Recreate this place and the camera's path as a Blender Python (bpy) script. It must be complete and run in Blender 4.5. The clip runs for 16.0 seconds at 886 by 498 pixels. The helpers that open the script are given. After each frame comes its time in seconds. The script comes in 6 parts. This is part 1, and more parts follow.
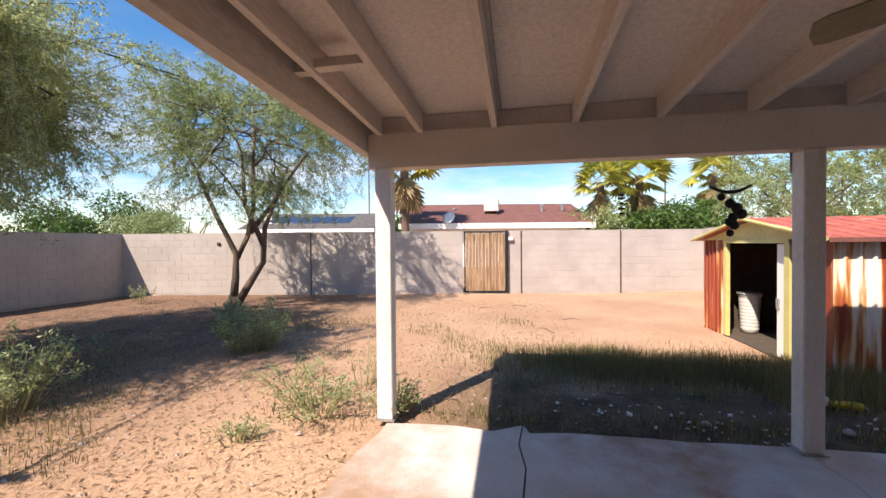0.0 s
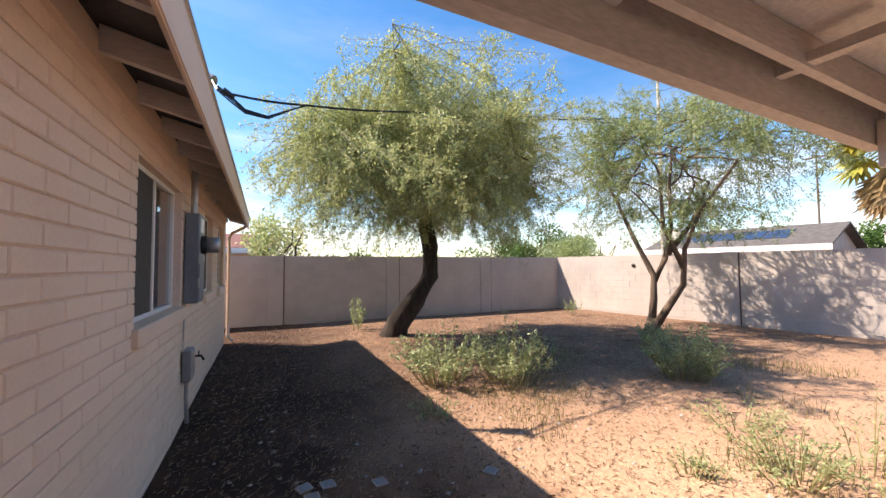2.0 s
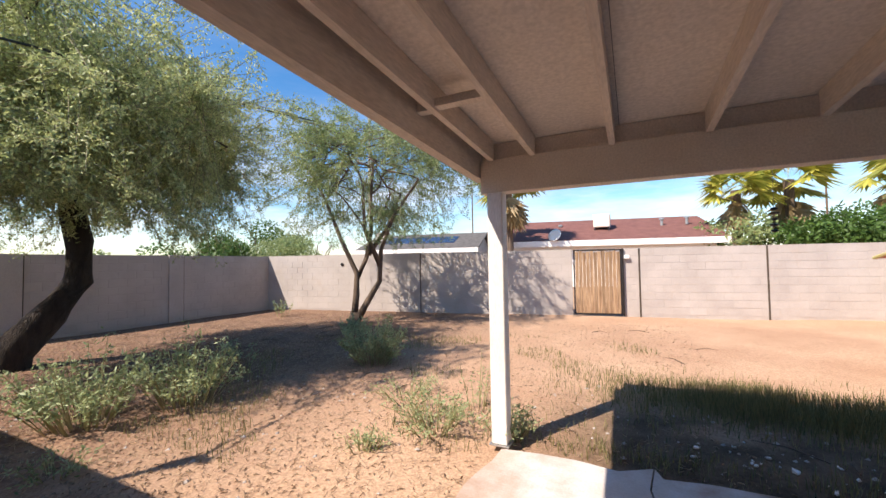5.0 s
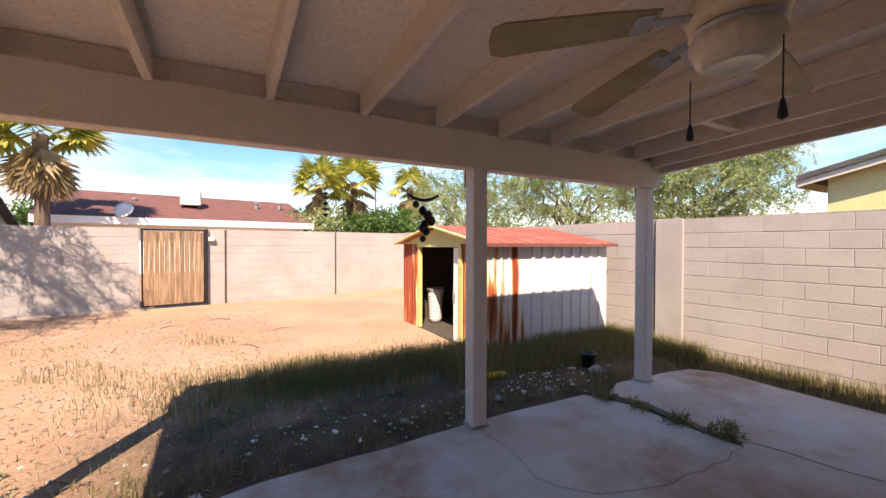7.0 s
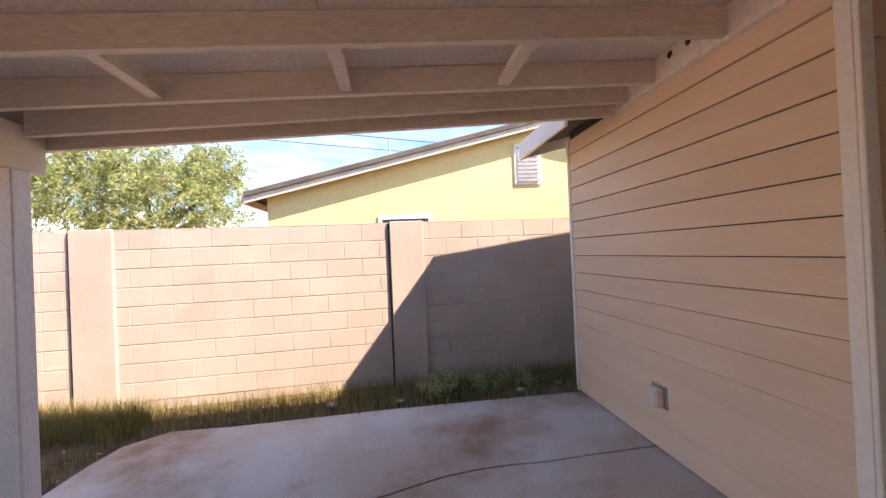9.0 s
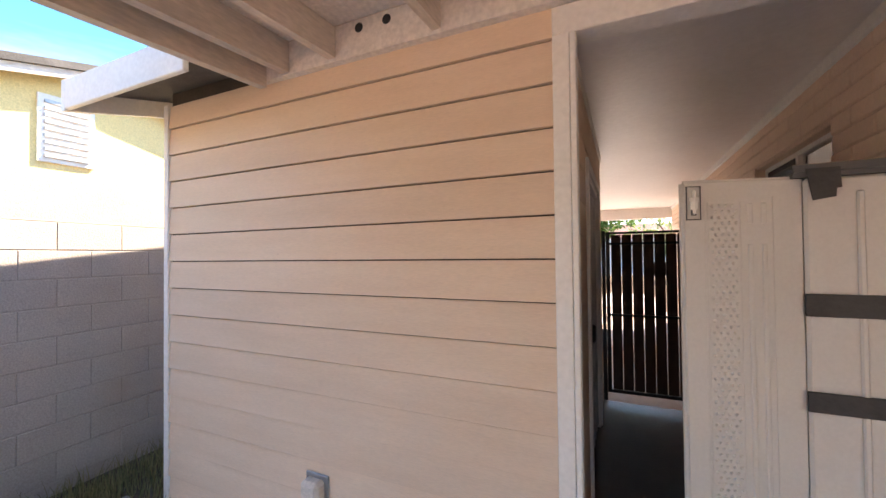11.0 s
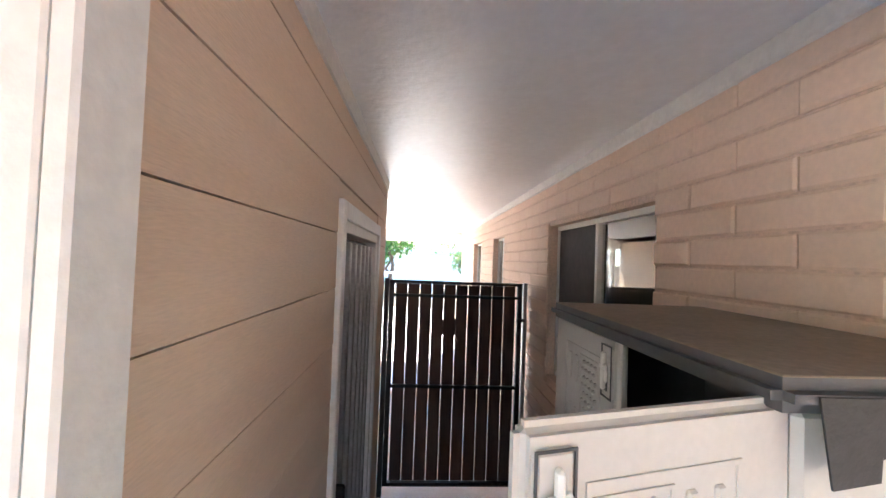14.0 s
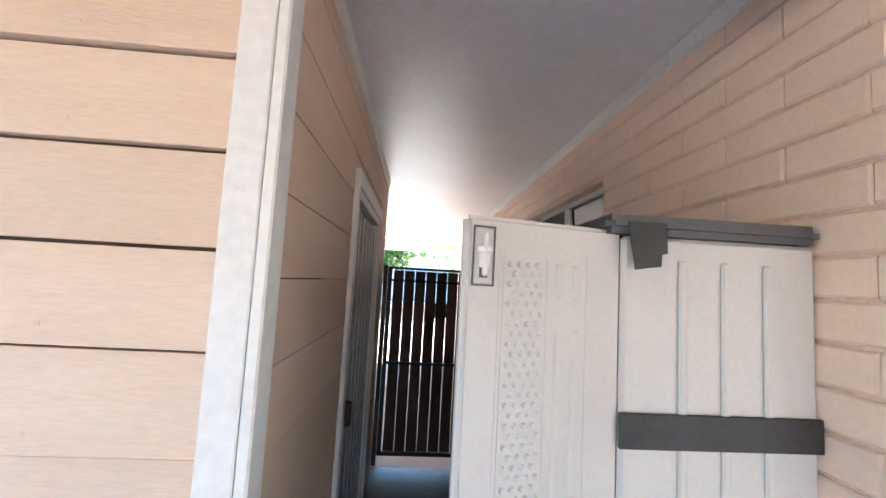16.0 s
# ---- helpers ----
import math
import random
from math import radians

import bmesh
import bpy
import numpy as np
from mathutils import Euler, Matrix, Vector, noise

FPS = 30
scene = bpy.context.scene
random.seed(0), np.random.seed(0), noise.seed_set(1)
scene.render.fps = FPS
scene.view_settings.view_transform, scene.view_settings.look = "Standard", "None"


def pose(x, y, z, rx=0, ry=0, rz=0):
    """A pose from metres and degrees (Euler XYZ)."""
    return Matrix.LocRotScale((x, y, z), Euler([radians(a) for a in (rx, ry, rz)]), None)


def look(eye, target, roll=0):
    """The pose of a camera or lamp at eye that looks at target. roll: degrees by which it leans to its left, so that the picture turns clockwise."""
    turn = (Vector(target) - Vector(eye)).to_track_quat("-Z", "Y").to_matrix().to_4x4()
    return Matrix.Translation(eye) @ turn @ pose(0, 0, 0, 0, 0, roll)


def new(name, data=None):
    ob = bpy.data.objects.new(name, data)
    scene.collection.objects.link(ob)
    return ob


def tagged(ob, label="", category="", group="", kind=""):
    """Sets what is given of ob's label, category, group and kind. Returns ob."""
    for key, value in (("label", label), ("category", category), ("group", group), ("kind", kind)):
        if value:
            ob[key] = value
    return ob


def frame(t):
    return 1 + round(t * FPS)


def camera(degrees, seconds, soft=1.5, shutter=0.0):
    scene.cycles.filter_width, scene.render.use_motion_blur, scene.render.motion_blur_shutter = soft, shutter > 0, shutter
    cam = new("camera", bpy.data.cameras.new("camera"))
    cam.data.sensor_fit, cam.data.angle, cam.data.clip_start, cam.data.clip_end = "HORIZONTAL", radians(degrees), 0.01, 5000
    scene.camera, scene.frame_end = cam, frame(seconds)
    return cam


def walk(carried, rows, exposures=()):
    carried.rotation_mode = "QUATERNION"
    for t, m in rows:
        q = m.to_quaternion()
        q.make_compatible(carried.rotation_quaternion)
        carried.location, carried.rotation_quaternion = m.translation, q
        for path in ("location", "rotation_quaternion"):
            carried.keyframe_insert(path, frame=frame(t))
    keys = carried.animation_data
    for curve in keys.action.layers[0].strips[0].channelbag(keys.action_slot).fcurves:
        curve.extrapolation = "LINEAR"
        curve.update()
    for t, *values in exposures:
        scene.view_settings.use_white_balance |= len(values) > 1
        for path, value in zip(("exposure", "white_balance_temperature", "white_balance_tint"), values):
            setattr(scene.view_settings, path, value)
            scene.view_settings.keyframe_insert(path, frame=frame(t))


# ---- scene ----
cam = camera(97.4, 16.0)
PATH = [
    (0, (-2.934, 1.051, 1.506), (-3.31, 3.016, 1.477), -0.5),
    (0.5, (-3.005, 1.012, 1.519), (-3.861, 2.819, 1.494), -1.4),
    (1, (-3.07, 0.946, 1.515), (-4.344, 2.487, 1.526), -1.6),
    (1.5, (-3.131, 0.85, 1.533), (-4.725, 2.057, 1.592), -1.2),
    (2, (-3.141, 0.766, 1.548), (-4.957, 1.599, 1.639), -0.4),
    (2.5, (-3.133, 0.705, 1.546), (-5.049, 1.272, 1.624), 0.0),
    (3, (-3.142, 0.692, 1.526), (-5.07, 1.222, 1.568), 0.1),
    (3.5, (-3.153, 0.721, 1.525), (-5.018, 1.442, 1.549), -0.3),
    (4, (-3.168, 0.775, 1.536), (-4.859, 1.842, 1.58), -0.7),
    (4.5, (-3.094, 0.88, 1.537), (-4.476, 2.324, 1.607), -1.1),
    (5, (-3.003, 0.994, 1.547), (-3.874, 2.793, 1.618), -0.9),
    (5.2, (-2.972, 1.014, 1.548), (-3.598, 2.913, 1.61), -1.1),
    (7.3, (-2.589, 1.61, 1.523), (-1.457, 3.259, 1.48), -0.2),
    (7.5, (-2.477, 1.667, 1.526), (-1.223, 3.225, 1.499), -0.9),
    (8, (-2.163, 1.857, 1.528), (-0.499, 2.966, 1.55), -2.5),
    (8.5, (-1.826, 1.997, 1.511), (0.132, 2.402, 1.539), -2.9),
    (9, (-1.4, 1.9, 1.516), (0.584, 1.648, 1.531), -2.5),
    (9.5, (-0.963, 1.864, 1.471), (0.885, 1.099, 1.471), -2.5),
    (10, (-0.576, 1.82, 1.484), (1.06, 0.67, 1.473), -2.3),
    (10.2, (-0.427, 1.786, 1.506), (1.084, 0.475, 1.5), -1.9),
    (12.3, (-0.178, 1.026, 1.837), (-0.342, -0.967, 1.896), -0.0),
    (12.5, (-0.189, 0.892, 1.88), (-0.418, -1.095, 1.924), 0.1),
    (13, (-0.212, 0.652, 2.006), (-0.484, -1.33, 2.045), 0.2),
    (13.5, (-0.277, 0.448, 2.048), (-0.494, -1.54, 2.097), 1.4),
    (14, (-0.333, 0.316, 2.049), (-0.443, -1.68, 2.101), 2.1),
    (14.5, (-0.344, 0.293, 2.032), (-0.351, -1.705, 2.121), 1.6),
    (15, (-0.308, 0.323, 2.001), (-0.258, -1.67, 2.159), 0.5),
    (15.5, (-0.282, 0.478, 1.918), (-0.27, -1.51, 2.134), 0.1),
    (16, (-0.341, 0.719, 1.74), (-0.47, -1.27, 1.905), 3.2),
]
walk(cam, [(t, look(eye, target, roll)) for t, eye, target, roll in PATH],
     exposures=[(0, 0.78, 7500, 16), (1.5, 1.0, 7800, 18), (3, 1.36, 7800, 18), (4, 1.06, 7700, 17), (5, 0.78, 7250, 15), (7.5, 1.08, 8300, 21), (8.5, 1.42, 8600, 23), (9.5, 1.85, 9200, 26), (10.2, 2.05, 9000, 24),
                (12.3, 3.05, 6600, 2), (14.5, 3.92, 6150, 2), (15.3, 3.75, 6050, 1), (16, 3.5, 6000, 1)])

# ---------------------------------------------------------------- world and sun
SUN = Vector((-0.445, -0.78, 1.0)).normalized()
world = bpy.data.worlds.new("world")
scene.world = world
world.use_nodes = True
wn, wl = world.node_tree.nodes, world.node_tree.links
wn.clear()
w_out = wn.new("ShaderNodeOutputWorld")
w_bg = wn.new("ShaderNodeBackground")
w_bg.inputs["Strength"].default_value = 0.135
w_sky = wn.new("ShaderNodeTexSky")
w_sky.sky_type = "NISHITA"
w_sky.sun_disc = False
w_sky.sun_elevation = math.asin(SUN.z)
w_sky.sun_rotation = math.atan2(SUN.x, SUN.y)
w_sky.air_density, w_sky.dust_density, w_sky.ozone_density = 1.0, 0.25, 3.5
w_tc = wn.new("ShaderNodeTexCoord")
w_map = wn.new("ShaderNodeMapping")
w_map.inputs["Scale"].default_value = (1.2, 1.2, 6.0)
w_no = wn.new("ShaderNodeTexNoise")
w_no.inputs["Scale"].default_value = 2.2
w_no.inputs["Detail"].default_value = 7.0
w_no.inputs["Roughness"].default_value = 0.6
w_ramp = wn.new("ShaderNodeValToRGB")
w_ramp.color_ramp.elements[0].position = 0.42
w_ramp.color_ramp.elements[1].position = 0.70
w_sep = wn.new("ShaderNodeSeparateXYZ")
w_low = wn.new("ShaderNodeMapRange")
w_low.inputs["From Min"].default_value = 0.05
w_low.inputs["From Max"].default_value = 0.38
w_low.inputs["To Min"].default_value = 1.0
w_low.inputs["To Max"].default_value = 0.08
w_mul = wn.new("ShaderNodeMath")
w_mul.operation = "MULTIPLY"
w_mix = wn.new("ShaderNodeMixRGB")
w_mix.inputs[2].default_value = (5.2, 5.4, 5.8, 1)
wl.new(w_tc.outputs["Generated"], w_map.inputs["Vector"])
wl.new(w_map.outputs["Vector"], w_no.inputs["Vector"])
wl.new(w_no.outputs["Fac"], w_ramp.inputs["Fac"])
wl.new(w_tc.outputs["Generated"], w_sep.inputs["Vector"])
wl.new(w_sep.outputs["Z"], w_low.inputs["Value"])
wl.new(w_ramp.outputs["Color"], w_mul.inputs[0])
wl.new(w_low.outputs["Result"], w_mul.inputs[1])
wl.new(w_mul.outputs["Value"], w_mix.inputs[0])
w_sat = wn.new("ShaderNodeHueSaturation")
w_sat.inputs["Saturation"].default_value = 1.3
wl.new(w_sky.outputs["Color"], w_sat.inputs["Color"])
wl.new(w_sat.outputs["Color"], w_mix.inputs[1])
wl.new(w_mix.outputs["Color"], w_bg.inputs["Color"])
wl.new(w_bg.outputs["Background"], w_out.inputs["Surface"])

sun_data = bpy.data.lights.new("sun", "SUN")
sun_data.energy, sun_data.angle, sun_data.color = 5.0, radians(0.5), (1.0, 0.95, 0.87)
sun = new("sun", sun_data)
sun.matrix_world = look(SUN * 60, (0, 0, 0))


# ---------------------------------------------------------------- materials
def material(name, c1, c2, scale=3.0, rough=0.8, bump=0.15, fine=60.0, metallic=0.0, contrast=0.35, vary=0.0, grain=None, spec=0.5,
             stain=None, stain_scale=1.2, stain_at=0.6, bump_dist=0.01, amp=0.12):
    m = bpy.data.materials.new(name)
    m.use_nodes = True
    n, l = m.node_tree.nodes, m.node_tree.links
    b = n["Principled BSDF"]
    b.inputs["Roughness"].default_value = rough
    b.inputs["Metallic"].default_value = metallic
    b.inputs["Specular IOR Level"].default_value = spec
    geo = n.new("ShaderNodeNewGeometry")
    vec = geo.outputs["Position"]
    if grain:
        mp = n.new("ShaderNodeMapping")
        mp.inputs["Scale"].default_value = grain
        l.new(vec, mp.inputs["Vector"])
        gvec = mp.outputs["Vector"]
    else:
        gvec = vec
    big = n.new("ShaderNodeTexNoise")
    big.inputs["Scale"].default_value = scale
    big.inputs["Detail"].default_value = 6
    big.inputs["Roughness"].default_value = 0.6
    l.new(gvec, big.inputs["Vector"])
    ramp = n.new("ShaderNodeValToRGB")
    ramp.color_ramp.elements[0].position = 0.5 - contrast / 2
    ramp.color_ramp.elements[1].position = 0.5 + contrast / 2
    ramp.color_ramp.elements[0].color = (*c1, 1)
    ramp.color_ramp.elements[1].color = (*c2, 1)
    l.new(big.outputs["Fac"], ramp.inputs["Fac"])
    col = ramp.outputs["Color"]
    small = n.new("ShaderNodeTexNoise")
    small.inputs["Scale"].default_value = fine
    small.inputs["Detail"].default_value = 4
    l.new(gvec, small.inputs["Vector"])
    mr = n.new("ShaderNodeMapRange")
    mr.inputs["From Min"].default_value, mr.inputs["From Max"].default_value = 0.3, 0.7
    mr.inputs["To Min"].default_value, mr.inputs["To Max"].default_value = 1 - amp * 1.2, 1 + amp * 0.8
    l.new(small.outputs["Fac"], mr.inputs["Value"])
    val = mr.outputs["Result"]
    if vary:
        oi = n.new("ShaderNodeObjectInfo")
        ov = n.new("ShaderNodeMapRange")
        ov.inputs["To Min"].default_value, ov.inputs["To Max"].default_value = 1 - vary, 1 + vary
        l.new(oi.outputs["Random"], ov.inputs["Value"])
        mm = n.new("ShaderNodeMath")
        mm.operation = "MULTIPLY"
        l.new(val, mm.inputs[0])
        l.new(ov.outputs["Result"], mm.inputs[1])
        val = mm.outputs["Value"]
    hsv = n.new("ShaderNodeHueSaturation")
    l.new(col, hsv.inputs["Color"])
    l.new(val, hsv.inputs["Value"])
    col = hsv.outputs["Color"]
    if stain:
        sn = n.new("ShaderNodeTexNoise")
        sn.inputs["Scale"].default_value = stain_scale
        sn.inputs["Detail"].default_value = 8
        sn.inputs["Roughness"].default_value = 0.65
        l.new(vec, sn.inputs["Vector"])
        sr = n.new("ShaderNodeValToRGB")
        sr.color_ramp.elements[0].position = stain_at
        sr.color_ramp.elements[1].position = min(stain_at + 0.14, 1)
        l.new(sn.outputs["Fac"], sr.inputs["Fac"])
        mx = n.new("ShaderNodeMixRGB")
        mx.inputs[2].default_value = (*stain, 1)
        l.new(sr.outputs["Color"], mx.inputs[0])
        l.new(col, mx.inputs[1])
        col = mx.outputs["Color"]
    l.new(col, b.inputs["Base Color"])
    if bump:
        bp = n.new("ShaderNodeBump")
        bp.inputs["Strength"].default_value = bump
        bp.inputs["Distance"].default_value = bump_dist
        l.new(small.outputs["Fac"], bp.inputs["Height"])
        l.new(bp.outputs["Normal"], b.inputs["Normal"])
    return m


def leaf_material(name, c1, c2):
    m = bpy.data.materials.new(name)
    m.use_nodes = True
    n, l = m.node_tree.nodes, m.node_tree.links
    b = n["Principled BSDF"]
    b.inputs["Roughness"].default_value = 0.55
    geo = n.new("ShaderNodeNewGeometry")
    ramp = n.new("ShaderNodeValToRGB")
    ramp.color_ramp.elements[0].color = (*c1, 1)
    ramp.color_ramp.elements[1].color = (*c2, 1)
    l.new(geo.outputs["Random Per Island"], ramp.inputs["Fac"])
    l.new(ramp.outputs["Color"], b.inputs["Base Color"])
    tr = n.new("ShaderNodeBsdfTranslucent")
    l.new(ramp.outputs["Color"], tr.inputs["Color"])
    mix = n.new("ShaderNodeMixShader")
    mix.inputs[0].default_value = 0.4
    l.new(b.outputs["BSDF"], mix.inputs[1])
    l.new(tr.outputs["BSDF"], mix.inputs[2])
    l.new(mix.outputs["Shader"], n["Material Output"].inputs["Surface"])
    return m


def glass_material(name, tint=(0.9, 0.95, 0.95)):
    m = bpy.data.materials.new(name)
    m.use_nodes = True
    b = m.node_tree.nodes["Principled BSDF"]
    b.inputs["Base Color"].default_value = (*tint, 1)
    b.inputs["Roughness"].default_value = 0.02
    b.inputs["Transmission Weight"].default_value = 1.0
    b.inputs["IOR"].default_value = 1.45
    return m


M_PINK = material("painted_slump_block", (0.80, 0.61, 0.49), (0.85, 0.665, 0.54), 1.5, 0.75, 0.2, 60, vary=0.03, bump_dist=0.004, amp=0.04)
M_PINKJ = material("painted_mortar", (0.74, 0.555, 0.445), (0.80, 0.61, 0.50), 2, 0.85, 0.3, 70)
M_SIDING = material("painted_lap_siding", (0.74, 0.555, 0.415), (0.80, 0.62, 0.48), 1.6, 0.62, 0.3, 60, vary=0.04, grain=(0.6, 0.6, 5.0),
                    stain=(0.58, 0.41, 0.30), stain_at=0.68, stain_scale=3.0, bump_dist=0.003, amp=0.05)
M_BLOCK = material("grey_concrete_block", (0.40, 0.355, 0.33), (0.48, 0.43, 0.402), 1.3, 0.92, 0.5, 90, vary=0.035,
                   stain=(0.40, 0.33, 0.28), stain_at=0.62, stain_scale=0.9, bump_dist=0.006)
M_BLOCKJ = material("block_mortar", (0.39, 0.345, 0.32), (0.47, 0.42, 0.39), 2, 0.95, 0.4, 90)
M_BEAM = material("taupe_painted_timber", (0.68, 0.595, 0.52), (0.75, 0.665, 0.59), 1.2, 0.7, 0.3, 25, grain=(3, 0.6, 3), vary=0.04,
                  stain=(0.30, 0.22, 0.18), stain_at=0.68, stain_scale=2.0, bump_dist=0.004)
M_DECK = material("painted_roof_plywood", (0.76, 0.69, 0.63), (0.82, 0.75, 0.69), 0.9, 0.8, 0.2, 40, vary=0.03)
M_POST = material("chipped_white_post_paint", (0.70, 0.65, 0.62), (0.78, 0.74, 0.71), 2.5, 0.6, 0.3, 30, grain=(4, 4, 0.7),
                  stain=(0.45, 0.36, 0.30), stain_at=0.66, stain_scale=5)
M_WHITE = material("white_trim_paint", (0.80, 0.775, 0.75), (0.86, 0.84, 0.81), 2, 0.5, 0.2, 40, stain=(0.60, 0.54, 0.48), stain_at=0.7, stain_scale=6, amp=0.05)
M_CEIL = material("glossy_ceiling_paint", (0.79, 0.77, 0.77), (0.85, 0.83, 0.83), 1.0, 0.38, 0.6, 22, spec=0.5, bump_dist=0.006, amp=0.03)
M_SLAB = material("stained_concrete", (0.53, 0.45, 0.40), (0.62, 0.60, 0.60), 0.8, 0.72, 0.35, 55, contrast=0.18, amp=0.08, stain=(0.36, 0.23, 0.16), stain_at=0.47, stain_scale=0.6)
# Passage floor: darker and glossier concrete than the patio slab.
M_DKFLOOR = material("dark_passage_concrete", (0.07, 0.065, 0.06), (0.12, 0.11, 0.10), 1.5, 0.4, 0.3, 50)
# Dark soil and joint colour; also paints shade in shed and siding gaps.
M_CRACK_SHADE = material("dark_crack_soil_and_shade", (0.06, 0.045, 0.035), (0.10, 0.075, 0.055), 8, 1.0, 0.4, 80)
M_ROOF = material("grey_shingle", (0.07, 0.065, 0.062), (0.13, 0.12, 0.115), 3, 0.9, 0.6, 60)
M_REDROOF = material("red_brown_shingle", (0.14, 0.058, 0.05), (0.20, 0.085, 0.072), 2, 0.9, 0.5, 40)
M_YELLOW = material("yellow_stucco", (0.84, 0.66, 0.31), (0.88, 0.71, 0.36), 1.2, 0.9, 0.4, 70)
M_DARK = material("dark_interior", (0.02, 0.02, 0.02), (0.03, 0.028, 0.026), 3, 0.9, 0.0)
M_BROWN = material("brown_gate_slat", (0.075, 0.038, 0.03), (0.115, 0.06, 0.047), 3, 0.6, 0.3, 40, grain=(4, 4, 0.5), vary=0.12)
M_BLACKM = material("black_painted_steel", (0.018, 0.017, 0.017), (0.035, 0.03, 0.03), 6, 0.45, 0.1, 60, metallic=0.3)
M_GREYPL = material("grey_resin", (0.60, 0.57, 0.54), (0.66, 0.63, 0.60), 1.4, 0.5, 0.08, 90, bump_dist=0.002, amp=0.03, stain=(0.54, 0.49, 0.44), stain_at=0.68, stain_scale=3)
# Dark resin of lid and latch rim; also paints shade inside the cabinet.
M_DKPL_SHADE = material("dark_grey_resin_and_shade", (0.075, 0.075, 0.08), (0.11, 0.11, 0.115), 2, 0.6, 0.15, 60, amp=0.06, stain=(0.20, 0.165, 0.13), stain_at=0.66, stain_scale=2.2)
M_TAPE = material("silver_black_duct_tape", (0.022, 0.022, 0.024), (0.045, 0.045, 0.048), 6, 0.55, 0.3, 50)
M_STEEL = material("galvanised_steel", (0.38, 0.38, 0.39), (0.5, 0.5, 0.5), 5, 0.45, 0.1, 60, metallic=0.7)
M_METER = material("grey_meter_enamel", (0.15, 0.165, 0.19), (0.20, 0.215, 0.24), 2, 0.5, 0.1, 60, stain=(0.24, 0.20, 0.17), stain_at=0.68, stain_scale=4)
M_BARK = material("dark_bark", (0.022, 0.016, 0.013), (0.06, 0.045, 0.036), 5, 0.95, 0.9, 30, grain=(2, 2, 0.6), bump_dist=0.03)
M_BARK2 = material("grey_brown_bark", (0.11, 0.075, 0.055), (0.18, 0.125, 0.09), 6, 0.95, 0.7, 30, grain=(2, 2, 0.5), bump_dist=0.02)
M_TWIG = material("pale_green_twig", (0.20, 0.18, 0.11), (0.34, 0.30, 0.19), 6, 0.9, 0.2, 40)
M_GATEW = material("weathered_gate_board", (0.17, 0.095, 0.05), (0.42, 0.28, 0.17), 2.2, 0.85, 0.5, 26, grain=(9, 9, 0.8), vary=0.22, bump_dist=0.01)
M_BLACK = material("black_plastic", (0.012, 0.012, 0.013), (0.02, 0.02, 0.02), 4, 0.4, 0.0)
M_GLASS = glass_material("window_glass")
M_SCREEN = material("insect_screen", (0.05, 0.05, 0.05), (0.075, 0.07, 0.07), 20, 0.8, 0.2, 300)
M_LEAF1 = leaf_material("feathery_leaf", (0.25, 0.31, 0.12), (0.58, 0.61, 0.29))
M_LEAF2 = leaf_material("olive_leaf", (0.16, 0.23, 0.09), (0.39, 0.46, 0.20))
M_LEAFB = leaf_material("grey_green_weed_leaf", (0.22, 0.28, 0.13), (0.46, 0.52, 0.28))
M_LEAFD = leaf_material("dense_green_leaf", (0.04, 0.10, 0.02), (0.12, 0.22, 0.05))
M_PALM = leaf_material("palm_frond", (0.20, 0.25, 0.04), (0.62, 0.56, 0.12))
M_PALMD = leaf_material("dry_palm_frond", (0.30, 0.21, 0.10), (0.42, 0.31, 0.17))
M_GRASS = leaf_material("dry_grass_blade", (0.12, 0.125, 0.05), (0.36, 0.31, 0.14))
M_LITTER = leaf_material("dry_litter", (0.20, 0.13, 0.085), (0.48, 0.36, 0.25))
M_STRAW = leaf_material("pale_weed_stem", (0.30, 0.30, 0.15), (0.48, 0.42, 0.24))


# ---------------------------------------------------------------- mesh helpers
def link_mesh(name, bm, mat, parent=None, label="", smooth=False):
    me = bpy.data.meshes.new(name)
    bm.to_mesh(me)
    bm.free()
    if mat:
        me.materials.append(mat)
    if smooth:
        for p in me.polygons:
            p.use_smooth = True
    ob = new(name, me)
    if parent:
        ob.parent = parent
    if label:
        ob["label"] = label
    return ob


def part(name, bm, mat, parent, label="", smooth=False):
    return link_mesh(name, bm, mat, parent, label, smooth)


def box(bm, x0, x1, y0, y1, z0, z1, m=None, bevel=0.0, rounds=1):
    r = bmesh.ops.create_cube(bm, size=1.0)
    vs = r["verts"]
    for v in vs:
        v.co = Vector((x0 + (v.co.x + 0.5) * (x1 - x0), y0 + (v.co.y + 0.5) * (y1 - y0), z0 + (v.co.z + 0.5) * (z1 - z0)))
    if bevel:
        es = list({e for v in vs for e in v.link_edges})
        r = bmesh.ops.bevel(bm, geom=es, offset=bevel, segments=rounds, affect="EDGES")
        vs = list({v for v in r["verts"]} | {v for v in vs if v.is_valid})
    if m is not None:
        for v in vs:
            v.co = m @ v.co
    return bm


def boxes(*rows, m=None, bevel=0.0, rounds=1):
    bm = bmesh.new()
    for r in rows:
        box(bm, *r, m=m, bevel=bevel, rounds=rounds)
    return bm


